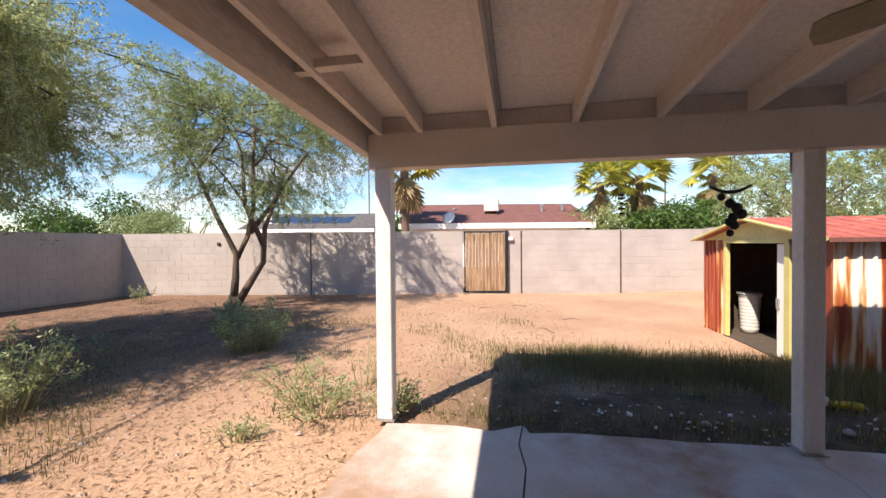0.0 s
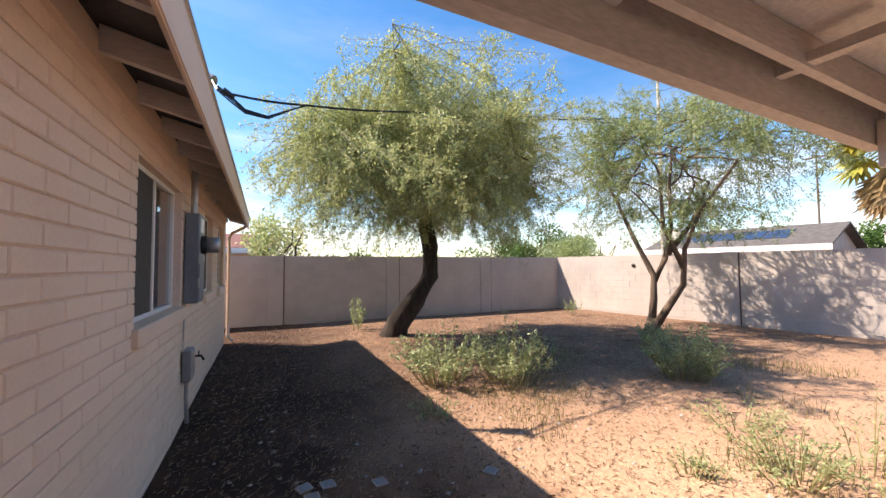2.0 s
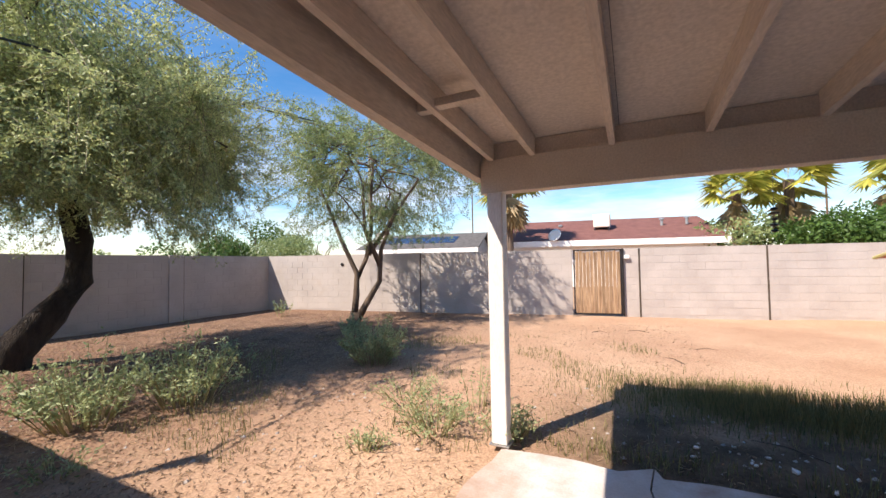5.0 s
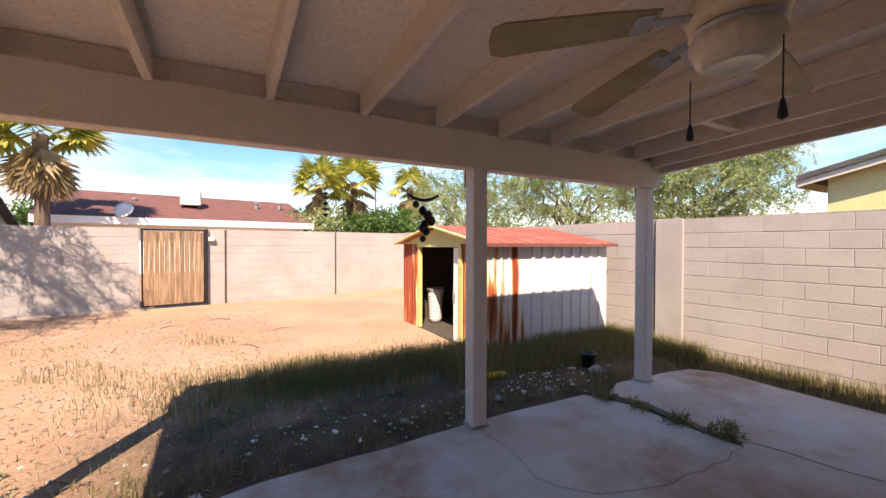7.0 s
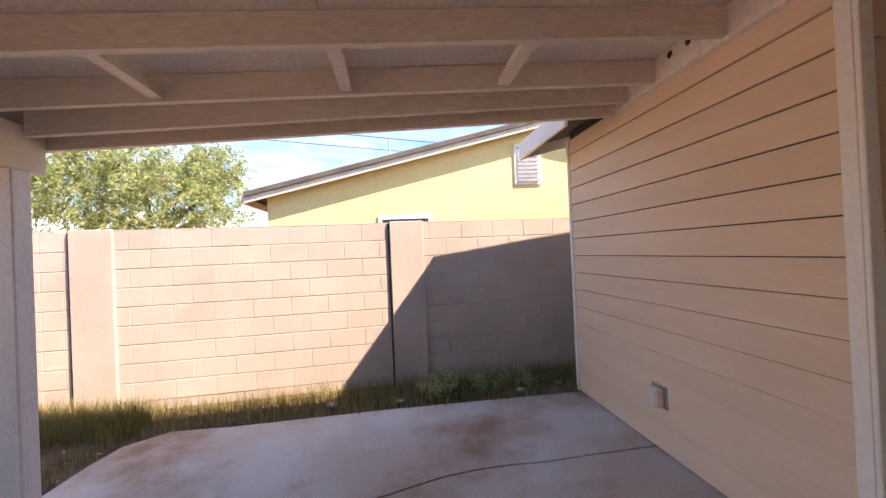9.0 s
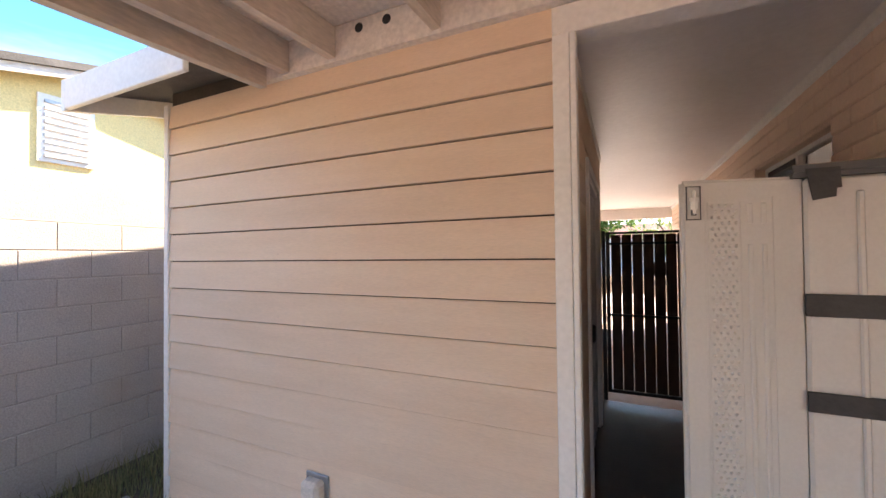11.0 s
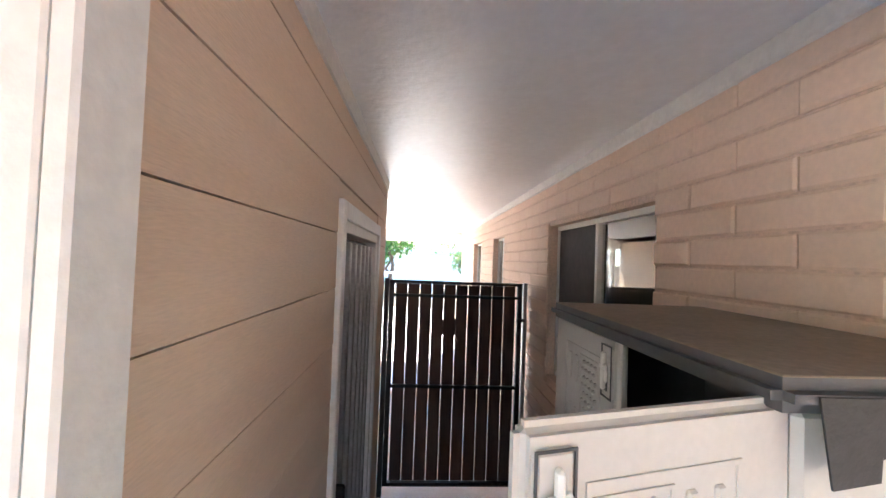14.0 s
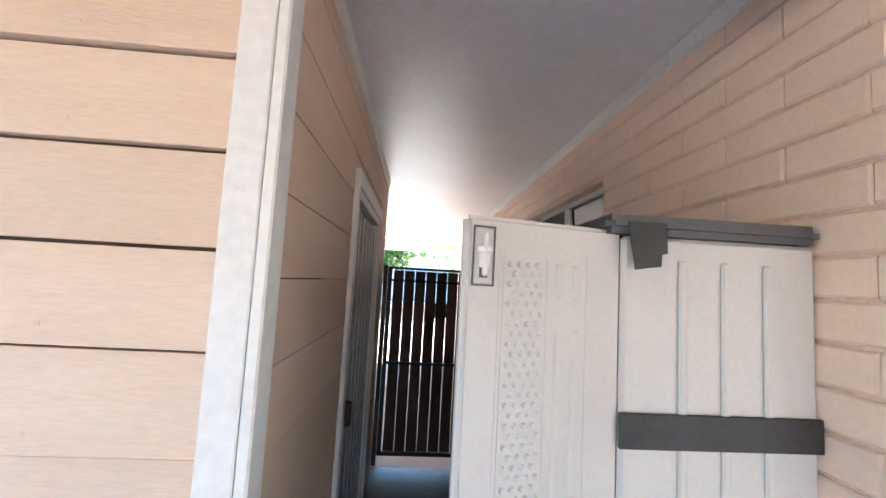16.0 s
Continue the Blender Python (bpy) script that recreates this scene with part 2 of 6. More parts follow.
def tube(bm, pts, radii, n=8, caps=True):
    pts = [Vector(p) for p in pts]
    rings = []
    up = Vector((0.31, 0.17, 0.93))
    for i, p in enumerate(pts):
        d = (pts[min(i + 1, len(pts) - 1)] - pts[max(i - 1, 0)]).normalized()
        a = d.cross(up)
        if a.length < 0.05:
            a = d.cross(Vector((1, 0, 0)))
        a.normalize()
        c = d.cross(a)
        r = radii[i] if hasattr(radii, "__len__") else radii
        rings.append([bm.verts.new(p + r * (math.cos(2 * math.pi * k / n) * a + math.sin(2 * math.pi * k / n) * c)) for k in range(n)])
    for r0, r1 in zip(rings, rings[1:]):
        for k in range(n):
            bm.faces.new((r0[k], r0[(k + 1) % n], r1[(k + 1) % n], r1[k]))
    if caps and n > 2:
        bm.faces.new(rings[0][::-1])
        bm.faces.new(rings[-1])
    return bm


def lathe(bm, profile, n=24, m=Matrix()):
    rings = [[bm.verts.new(m @ Vector((r * math.cos(2 * math.pi * k / n), r * math.sin(2 * math.pi * k / n), z))) for k in range(n)] for r, z in profile]
    for r0, r1 in zip(rings, rings[1:]):
        for k in range(n):
            bm.faces.new((r0[k], r0[(k + 1) % n], r1[(k + 1) % n], r1[k]))
    bm.faces.new(rings[0][::-1])
    bm.faces.new(rings[-1])
    return bm


def prism(bm, poly, lo, hi, axis="z"):
    """A polygon of 2D points carried from lo to hi along an axis."""
    def at(p, h):
        return {"z": (p[0], p[1], h), "x": (h, p[0], p[1]), "y": (p[0], h, p[1])}[axis]
    a = [bm.verts.new(at(p, lo)) for p in poly]
    b = [bm.verts.new(at(p, hi)) for p in poly]
    bm.faces.new(a[::-1])
    bm.faces.new(b)
    for k in range(len(poly)):
        j = (k + 1) % len(poly)
        bm.faces.new((a[k], a[j], b[j], b[k]))
    bmesh.ops.recalc_face_normals(bm, faces=bm.faces[:])
    return bm


def raw_mesh(name, verts, faces, mat, parent=None, kind=""):
    me = bpy.data.meshes.new(name)
    me.from_pydata(verts, [], faces)
    me.materials.append(mat)
    ob = new(name, me)
    if parent:
        ob.parent = parent
    if kind:
        ob["kind"] = kind
    return ob


def empty(name, label="", category="", group="", kind=""):
    return tagged(new(name), label, category, group, kind)


# ---------------------------------------------------------------- ground
def near_height(x, y):
    if -4.6 < x < 2.62 and -9.5 < y < 4.45:
        return -0.06
    return -0.03 + 0.045 * noise.noise(Vector((x * 0.35, y * 0.35, 0))) + 0.012 * noise.noise(Vector((x * 2.1, y * 2.1, 3)))


def ground_material():
    m = bpy.data.materials.new("desert_dirt")
    m.use_nodes = True
    n, l = m.node_tree.nodes, m.node_tree.links
    b = n["Principled BSDF"]
    b.inputs["Roughness"].default_value = 0.95
    b.inputs["Specular IOR Level"].default_value = 0.2
    pos = n.new("ShaderNodeNewGeometry").outputs["Position"]

    def nz(scale, detail=6, rough=0.6):
        t = n.new("ShaderNodeTexNoise")
        t.inputs["Scale"].default_value, t.inputs["Detail"].default_value, t.inputs["Roughness"].default_value = scale, detail, rough
        l.new(pos, t.inputs["Vector"])
        return t.outputs["Fac"]

    def ramp(fac, p0, p1, c0, c1):
        r = n.new("ShaderNodeValToRGB")
        r.color_ramp.elements[0].position, r.color_ramp.elements[1].position = p0, p1
        r.color_ramp.elements[0].color, r.color_ramp.elements[1].color = (*c0, 1), (*c1, 1)
        l.new(fac, r.inputs["Fac"])
        return r.outputs["Color"]

    def mix(fac, a, c, kind="MIX"):
        x = n.new("ShaderNodeMixRGB")
        x.blend_type = kind
        for k, v in ((0, fac), (1, a), (2, c)):
            if isinstance(v, (int, float)):
                x.inputs[k].default_value = v
            elif isinstance(v, tuple):
                x.inputs[k].default_value = (*v, 1)
            else:
                l.new(v, x.inputs[k])
        return x.outputs["Color"]

    sand = ramp(nz(0.5), 0.35, 0.65, (0.42, 0.255, 0.17), (0.55, 0.37, 0.255))
    # West dirt: litter-dark soil, darkened further to deepen the mesquite's shade.
    shaded_earth = ramp(nz(1.6), 0.35, 0.65, (0.115, 0.062, 0.045), (0.23, 0.135, 0.095))
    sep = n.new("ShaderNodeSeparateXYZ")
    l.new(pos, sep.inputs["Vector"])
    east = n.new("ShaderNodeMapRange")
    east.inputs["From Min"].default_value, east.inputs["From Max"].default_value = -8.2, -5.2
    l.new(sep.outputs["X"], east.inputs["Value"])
    col = mix(east.outputs["Result"], shaded_earth, sand)
    straw = ramp(nz(12.0, 9, 0.8), 0.46, 0.72, (0, 0, 0), (1, 1, 1))
    col = mix(straw, col, (0.42, 0.29, 0.19))
    # Dirt along the house, darkened to put the house's shade into its colour.
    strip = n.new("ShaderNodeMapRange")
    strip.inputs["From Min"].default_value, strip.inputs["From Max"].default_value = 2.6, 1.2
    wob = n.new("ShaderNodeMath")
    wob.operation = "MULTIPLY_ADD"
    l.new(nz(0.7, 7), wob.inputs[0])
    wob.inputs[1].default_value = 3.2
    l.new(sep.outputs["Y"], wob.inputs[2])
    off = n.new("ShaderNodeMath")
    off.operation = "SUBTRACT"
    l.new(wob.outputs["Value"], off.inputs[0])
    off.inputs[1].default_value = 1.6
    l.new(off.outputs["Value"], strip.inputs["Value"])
    # Strip colours: brown dirt with the painted house shade in them.
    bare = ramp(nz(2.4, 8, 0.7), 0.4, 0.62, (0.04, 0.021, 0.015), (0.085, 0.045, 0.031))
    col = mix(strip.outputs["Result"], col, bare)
    # Noisy-edged darker soil beside the slab, painting the patio roof's shade.
    shade_bed_y = n.new("ShaderNodeMapRange")
    shade_bed_y.inputs["From Min"].default_value, shade_bed_y.inputs["From Max"].default_value = 6.1, 5.3
    l.new(off.outputs["Value"], shade_bed_y.inputs["Value"])
    shade_bed_x = n.new("ShaderNodeMapRange")
    shade_bed_x.inputs["From Min"].default_value, shade_bed_x.inputs["From Max"].default_value = -4.2, -3.0
    l.new(sep.outputs["X"], shade_bed_x.inputs["Value"])
    shade_bed = n.new("ShaderNodeMath")
    shade_bed.operation = "MULTIPLY"
    l.new(shade_bed_y.outputs["Result"], shade_bed.inputs[0])
    l.new(shade_bed_x.outputs["Result"], shade_bed.inputs[1])
    shaded_soil = ramp(nz(3.1, 8, 0.7), 0.38, 0.64, (0.085, 0.058, 0.038), (0.19, 0.135, 0.09))
    col = mix(shade_bed.outputs["Value"], col, shaded_soil)
    grit = ramp(nz(45.0, 5), 0.38, 0.62, (0.55, 0.5, 0.47), (1.12, 1.1, 1.08))
    col = mix(0.65, col, grit, "MULTIPLY")
    l.new(col, b.inputs["Base Color"])
    bp = n.new("ShaderNodeBump")
    bp.inputs["Strength"].default_value, bp.inputs["Distance"].default_value = 0.5, 0.015
    l.new(nz(24.0, 8, 0.75), bp.inputs["Height"])
    l.new(bp.outputs["Normal"], b.inputs["Normal"])
    return m


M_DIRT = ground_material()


def build_ground():
    xs = sorted({-900, -300, -100, -45, -25, 900, 300, 100, 45, 20, 10, *np.linspace(-17, 5, 100).tolist()})
    ys = sorted({-900, -300, -100, -40, -20, -10, 900, 300, 100, 50, 30, 20, *np.linspace(-3, 15, 84).tolist()})
    verts = [(x, y, near_height(x, y) if abs(x) < 20 and abs(y) < 20 else -0.05) for y in ys for x in xs]
    w = len(xs)
    faces = [(j * w + i, j * w + i + 1, (j + 1) * w + i + 1, (j + 1) * w + i) for j in range(len(ys) - 1) for i in range(w - 1)]
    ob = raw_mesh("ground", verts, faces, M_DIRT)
    for p in ob.data.polygons:
        p.use_smooth = True
    return tagged(ob, "reddish desert dirt yard with dry leaf litter", "ground", kind="structure")


build_ground()


# ---------------------------------------------------------------- masonry
def masonry(wall, start, angle, length, z0, courses, h, run, mat, depth, holes=(), near=(0, 1e9), bulge=0.0, joint=0.010, name="block", side=1, shift=0.0):
    """Running-bond blocks on the face of a wall: each within the near stretch is a piece, the rest one part."""
    frame_m = Matrix.Translation((*start, 0)) @ Matrix.Rotation(angle, 4, "Z")
    shared, rest_v, rest_f, count = {}, [], [], 0
    rnd = random.Random(int(abs(start[0]) * 100) + courses)
    for c in range(courses):
        za, zb = z0 + c * h, z0 + (c + 1) * h
        u = shift - run + (run / 2 if c % 2 else 0.0)
        while u < length - 0.02:
            spans = [(max(u, 0.0), min(u + run, length))]
            for a, b, lo, hi in holes:
                if za < hi - 0.02 and zb > lo + 0.02:
                    spans = [q for s, e in spans for q in ((s, min(e, a)), (max(s, b), e)) if q[1] - q[0] > 0.03]
            for s, e in spans:
                wdt = round(e - s, 2) - joint
                kind = rnd.randrange(3) if bulge else 0
                key = (wdt, kind)
                if key not in shared:
                    hw, hh, k = wdt / 2, h / 2 - joint / 2, 0.004
                    r2 = random.Random(kind * 7 + int(wdt * 100))
                    if bulge:
                        cols, vs = 4, []
                        for row, zz in enumerate((-hh, -hh * 0.86, hh * 0.88, hh)):
                            for q in range(cols + 1):
                                f = (0.0, 0.018, 0.5, 0.982, 1.0)[q]
                                edge = row in (0, 3) or q in (0, cols)
                                out = (0.55 if edge else 1.0) * depth + (0 if edge else bulge * (r2.random() - 0.3))
                                if row == 1 and not edge:
                                    out += bulge * 0.9
                                vs.append((-hw + wdt * f, out * side, zz + (r2.random() - 0.5) * 0.003))
                        fs = [(r * 5 + q, r * 5 + q + 1, r * 5 + q + 6, r * 5 + q + 5) for r in range(3) for q in range(cols)]
                        if side > 0:
                            fs = [f[::-1] for f in fs]
                        base = len(vs)
                        vs += [(-hw, -0.01 * side, -hh), (hw, -0.01 * side, -hh), (hw, -0.01 * side, hh), (-hw, -0.01 * side, hh)]
                        fs += [(0, 1, 2, 3, 4, base + 1, base), (15, 16, 17, 18, 19, base + 2, base + 3), (0, 5, 10, 15, base + 3, base), (4, 9, 14, 19, base + 2, base + 1)]
                    else:
                        vs = [(-hw, -0.01 * side, -hh), (hw, -0.01 * side, -hh), (hw, -0.01 * side, hh), (-hw, -0.01 * side, hh),
                              (-hw, depth * 0.4 * side, -hh), (hw, depth * 0.4 * side, -hh), (hw, depth * 0.4 * side, hh), (-hw, depth * 0.4 * side, hh),
                              (-hw + k, depth * side, -hh + k), (hw - k, depth * side, -hh + k), (hw - k, depth * side, hh - k), (-hw + k, depth * side, hh - k)]
                        fs = [(8, 9, 10, 11)] + [(o + i, o + (i + 1) % 4, o + 4 + (i + 1) % 4, o + 4 + i) for o in (0, 4) for i in range(4)]
                    shared[key] = (vs, fs, None)
                vs, fs, me = shared[key]
                place = Vector(((s + e) / 2, 0.003 * (rnd.random() - 0.5), (za + zb) / 2))
                if near[0] <= (s + e) / 2 <= near[1] and count < 300:
                    if me is None:
                        me = bpy.data.meshes.new(name)
                        me.from_pydata(vs, [], fs)
                        me.materials.append(mat)
                        me.update()
                        shared[key] = (vs, fs, me)
                    ob = new(name, me)
                    ob.parent = wall
                    ob.matrix_basis = frame_m @ Matrix.Translation(place)
                    count += 1
                else:
                    o = len(rest_v)
                    rest_v += [tuple(frame_m @ (place + Vector(v))) for v in vs]
                    rest_f += [tuple(o + i for i in f) for f in fs]
            u += run
    if rest_v:
        tagged(raw_mesh(name + "_rows", rest_v, rest_f, mat, wall), kind="stuff")


def fence(name, a, b, height, thick, label, near=(0, 1e9), pilasters=(), face=1):
    """A straight block fence from a to b; its face looks to the left of the way from a to b (face=1) or right (-1)."""
    d = Vector((b[0] - a[0], b[1] - a[1]))
    ang, length = math.atan2(d.y, d.x), d.length
    m = Matrix.Translation((*a, 0)) @ Matrix.Rotation(ang, 4, "Z")
    y0, y1 = (-thick, 0) if face > 0 else (0, thick)
    wall = tagged(link_mesh(name, boxes((0, length, y0, y1, -0.25, height - 0.004), m=m), M_BLOCKJ), label, "wall", kind="structure")
    courses = round(height / 0.2032)
    masonry(wall, a, ang, length, height - courses * 0.2032, courses, 0.2032, 0.4064, M_BLOCK, 0.005, near=near, side=face, joint=0.007)
    part("coping", boxes((0, length, y0 - 0.004, y1 + 0.004, height, height + 0.012), m=m), M_BLOCK, wall)
    for u in pilasters:
        s0, s1 = (0.0, 0.045) if face > 0 else (-0.045, 0.0)
        part("pilaster", boxes((u - 0.2, u + 0.2, s0, s1, -0.2, height + 0.02), m=m, bevel=0.006), M_BLOCK, wall)
        part("control_joint", boxes((u + 0.2, u + 0.225, s0 * 0.4, s1 * 0.4, -0.2, height), m=m), M_CRACK_SHADE, wall)
    return wall


WALL_H = 1.865
CORNER_NW, CORNER_NE = (-14.85, 10.94), (2.57, 14.06)
fence("wall_west", (-14.85, -3.0), CORNER_NW, WALL_H, 0.2, "shaded grey concrete block yard wall", near=(3.5, 8.5), pilasters=(4.05, 7.4, 10.75), face=-1)
# back wall with its gate opening
BD = Vector((CORNER_NE[0] - CORNER_NW[0], CORNER_NE[1] - CORNER_NW[1])).normalized()


def on_back(x):
    return (x, CORNER_NW[1] + (x - CORNER_NW[0]) * BD.y / BD.x)


fence("wall_back_1", CORNER_NW, on_back(-4.56), WALL_H, 0.2, "sunlit grey concrete block back wall west of the gate", near=(6, 10.4), pilasters=(5.6,), face=-1)
fence("wall_back_2", on_back(-3.24), CORNER_NE, WALL_H, 0.2, "sunlit grey concrete block back wall east of the gate", near=(0, 4.2), face=-1)
for jx in (-2.82, 0.13):
    jm = Matrix.Translation((*on_back(jx), 0)) @ Matrix.Rotation(math.atan2(BD.y, BD.x), 4, "Z")
    tagged(link_mesh("trim_joint", boxes((-0.02, 0.02, -0.014, 0.0, -0.1, WALL_H), m=jm), M_CRACK_SHADE), "dark open joint in the block wall", "joint", kind="structure")
fence("wall_east", (3.62, -3.0), CORNER_NE, WALL_H + 0.02, 0.2, "grey concrete block side wall, half in shade", near=(2.2, 8.6), pilasters=(4.75, 8.05), face=1)


# ---------------------------------------------------------------- house
HX0, HX1, HTOP = -12.6, -1.318, 2.69


def wall_boxes(length, thick, z0, z1, holes):
    rows, u = [], 0.0
    for a, b, lo, hi in sorted(holes):
        rows += [(u, a, 0, thick, z0, z1), (a, b, 0, thick, z0, lo), (a, b, 0, thick, hi, z1)]
        u = b
    rows.append((u, length, 0, thick, z0, z1))
    return rows


# openings of the north wall, as distances east of its west end
NORTH_HOLES = [(0.5, 1.5, 1.2, 2.32), (2.3, 3.2, 1.2, 2.32), (4.83, 6.35, 1.17, 2.31)]
north = tagged(link_mesh("wall_north", boxes(*wall_boxes(HX1 - HX0, 0.2, -0.2, HTOP, NORTH_HOLES), m=pose(HX0, -0.2, 0)), M_PINKJ),
               "pink painted slump block house wall", "wall", kind="structure")
masonry(north, (HX0, 0), 0.0, HX1 - HX0, -0.1, 28, 0.1016, 0.4064, M_PINK, 0.011, holes=NORTH_HOLES, near=(5.6, 8.6), bulge=0.002, joint=0.009)

EAST_HOLES = [(1.27, 2.63, 1.2, 2.33), (4.25, 4.95, 1.0, 2.35), (5.95, 6.9, 0.9, 2.35)]
east = tagged(link_mesh("wall_breezeway", boxes(*wall_boxes(9.0, 0.2, -0.2, HTOP, EAST_HOLES), m=pose(HX1, 0, 0, 0, 0, -90) @ Matrix.Translation((0, -0.2, 0))), M_PINKJ),
              "painted slump block house wall along the covered passage", "wall", kind="structure")
masonry(east, (HX1, 0), radians(-90), 9.0, -0.081, 27, 0.1016, 0.4064, M_PINK, 0.011, holes=EAST_HOLES, near=(0, 2.4), bulge=0.002, joint=0.009, side=1, shift=0.037)
tagged(link_mesh("wall_house_rear", boxes((HX0, HX1 - 0.2, -9.2, -9.0, -0.2, HTOP), (HX0, HX0 + 0.2, -9.0, -0.2, -0.2, HTOP)), M_PINK),
       "pink block walls closing the house", "wall", kind="structure")
tagged(link_mesh("house_floor", boxes((HX0, HX1, -9.0, -0.2, -0.2, 0.0)), M_SLAB), "bare concrete floor in the dark house", "floor", kind="structure")


# roof over house, passage and storage: ridge runs east to west, eave 0.5 m in front of the wall
def roof_z(y):
    return 2.62 + 0.245 * (0.43 - y)


def build_roof():
    t = 0.05
    house_roof = empty("house_roof", "low gable roof of grey shingle with exposed painted eaves", "roof", kind="structure")
    for x0, x1, ye, nm in ((-12.95, -4.30, 0.43, "roof_plane"), (-4.30, 2.76, 0.0, "roof_plane")):
        bm = prism(bmesh.new(), [(ye, roof_z(ye)), (-4.5, roof_z(-4.5)), (-4.5, roof_z(-4.5) + t), (ye, roof_z(ye) + t)], x0, x1, "x")
        part(nm, bm, M_ROOF, house_roof)
    part("roof_plane", prism(bmesh.new(), [(-4.5, roof_z(-4.5)), (-9.5, roof_z(0.5)), (-9.5, roof_z(0.5) + t), (-4.5, roof_z(-4.5) + t)], -12.95, 2.76, "x"), M_ROOF, house_roof)
    part("roof_plane", prism(bmesh.new(), [(0.43, roof_z(0.43)), (0.0, roof_z(0.0)), (0.0, roof_z(0.0) + t), (0.43, roof_z(0.43) + t)], 1.62, 2.76, "x"), M_ROOF, house_roof)
    part("fascia", boxes((-12.95, -4.32, 0.41, 0.44, 2.42, 2.69), bevel=0.008, rounds=2), M_SIDING, house_roof)
    part("fascia", boxes((1.64, 2.76, 0.43, 0.46, 2.51, 2.69), bevel=0.005), M_WHITE, house_roof, "white painted fascia")
    part("barge_board", prism(bmesh.new(), [(0.46, 2.50), (-4.5, 3.715), (-4.5, 3.90), (0.46, 2.69)], 2.76, 2.80, "x"), M_WHITE, house_roof, "white painted barge board")
    part("drip_edge", boxes((-12.97, -4.32, 0.432, 0.455, 2.692, 2.702)), M_STEEL, house_roof)
    part("frieze_board", boxes((-12.6, -4.32, 0.0, 0.045, 2.52, 2.67)), M_SIDING, house_roof)
    x = -12.8
    while x < -4.4:
        part("rafter_tail", prism(bmesh.new(), [(0.41, roof_z(0.41) - 0.01), (0.045, roof_z(0.045) - 0.01), (0.045, roof_z(0.045) - 0.14), (0.41, roof_z(0.41) - 0.14)], x, x + 0.05, "x"), M_BEAM, house_roof)
        x += 0.61
    part("gable_wall", prism(bmesh.new(), [(0, 2.6), (-4.5, 2.6), (-4.5, roof_z(-4.5))], 2.4, 2.5, "x"), M_SIDING, house_roof)
    part("gable_wall", prism(bmesh.new(), [(0, 2.7), (-9.0, 2.7), (-4.5, roof_z(-4.5))], -12.6, -12.5, "x"), M_SIDING, house_roof)
    part("gable_wall", prism(bmesh.new(), [(-4.5, 2.6), (-9.0, 2.6), (-4.5, roof_z(-4.5))], 2.4, 2.5, "x"), M_SIDING, house_roof)


build_roof()


# ---------------------------------------------------------------- storage room with lap siding
REVEAL = 0.1765


def siding(wall, length, z0, z1, m, holes=(), reveal=REVEAL, top=0.0105, gap=0.007):
    """Lapped boards on a wall; local x along the wall, local y outwards."""
    k = 0
    while z0 + k * reveal < z1 - 0.02:
        za, zb = z0 + k * reveal, min(z0 + (k + 1) * reveal, z1)
        spans = [(0.0, length)]
        for a, b, lo, hi in holes:
            if za < hi - 0.03 and zb > lo:
                spans = [q for s, e in spans for q in ((s, min(e, a)), (max(s, b), e)) if q[1] - q[0] > 0.03]
        for s, e in spans:
            bm = prism(bmesh.new(), [(0.0, za), (0.024, za), (0.0245, za + 0.004), (top, zb - gap), (0.0, zb - gap)], s, e, "x")
            bm.transform(m)
            part("siding_board", bm, M_SIDING, wall)
            mid = s + 0.28
            nails = bmesh.new()
            while mid < e - 0.1:
                box(nails, mid - 0.004, mid + 0.004, 0.018, 0.0225, za + 0.03, za + 0.037, m=m)
                mid += 0.41
            if len(nails.verts):
                part("nail_heads", nails, M_PINKJ, wall)
            else:
                nails.free()
        k += 1


# Dark wall backing paints the shade seen in the gaps between boards.
SID_N = tagged(link_mesh("wall_storage_north", boxes((0.0, 2.5, -0.12, -0.0, -0.1, 2.72)), M_CRACK_SHADE), "tan painted lap siding wall of the storage room", "wall", kind="structure")
siding(SID_N, 2.5, 0.011, 2.64, pose(0, 0, 0))
W_HOLES = [(1.16, 2.39, -0.1, 2.22)]
SID_W = tagged(link_mesh("wall_storage_west", boxes(*[(a - 0.0, b, c, d, e, f) for a, b, c, d, e, f in wall_boxes(3.05, 0.1, -0.1, 2.72, W_HOLES)], m=pose(0.0, 0, 0, 0, 0, -90)), M_CRACK_SHADE),
               "tan lap siding wall of the storage room along the passage", "wall", kind="structure")
SID_W.data.transform(Matrix.Translation((0.1, 0, 0)))
siding(SID_W, 3.0, -0.10, 2.70, Matrix(((0, -1, 0, 0.0), (-1, 0, 0, -0.046), (0, 0, 1, 0), (0, 0, 0, 1))), holes=[(1.084, 2.374, -0.1, 2.28)], reveal=0.203, top=0.0225, gap=0.0035)
part("siding_board", boxes((-0.018, 0.0, -2.44, -1.11, 2.262, 2.330)), M_SIDING, SID_W)
tagged(link_mesh("wall_storage_back", boxes((2.4, 2.5, -9.0, -0.12, -0.1, 2.72), (0.1, 2.4, -3.05, -2.95, -0.1, 2.72)), M_SIDING), "siding walls closing the storage room", "wall", kind="structure")
trim = tagged(link_mesh("trim_corner", boxes((-0.061, 0.004, -0.02, 0.030, 0.0, 2.485), bevel=0.003), M_WHITE), "white corner board with weathered beige edge", "trim", kind="structure")
part("edge_strip", boxes((-0.086, -0.063, -0.040, 0.031, 0.0, 2.485), bevel=0.004), M_WHITE, trim, "weathered beige edge strip")
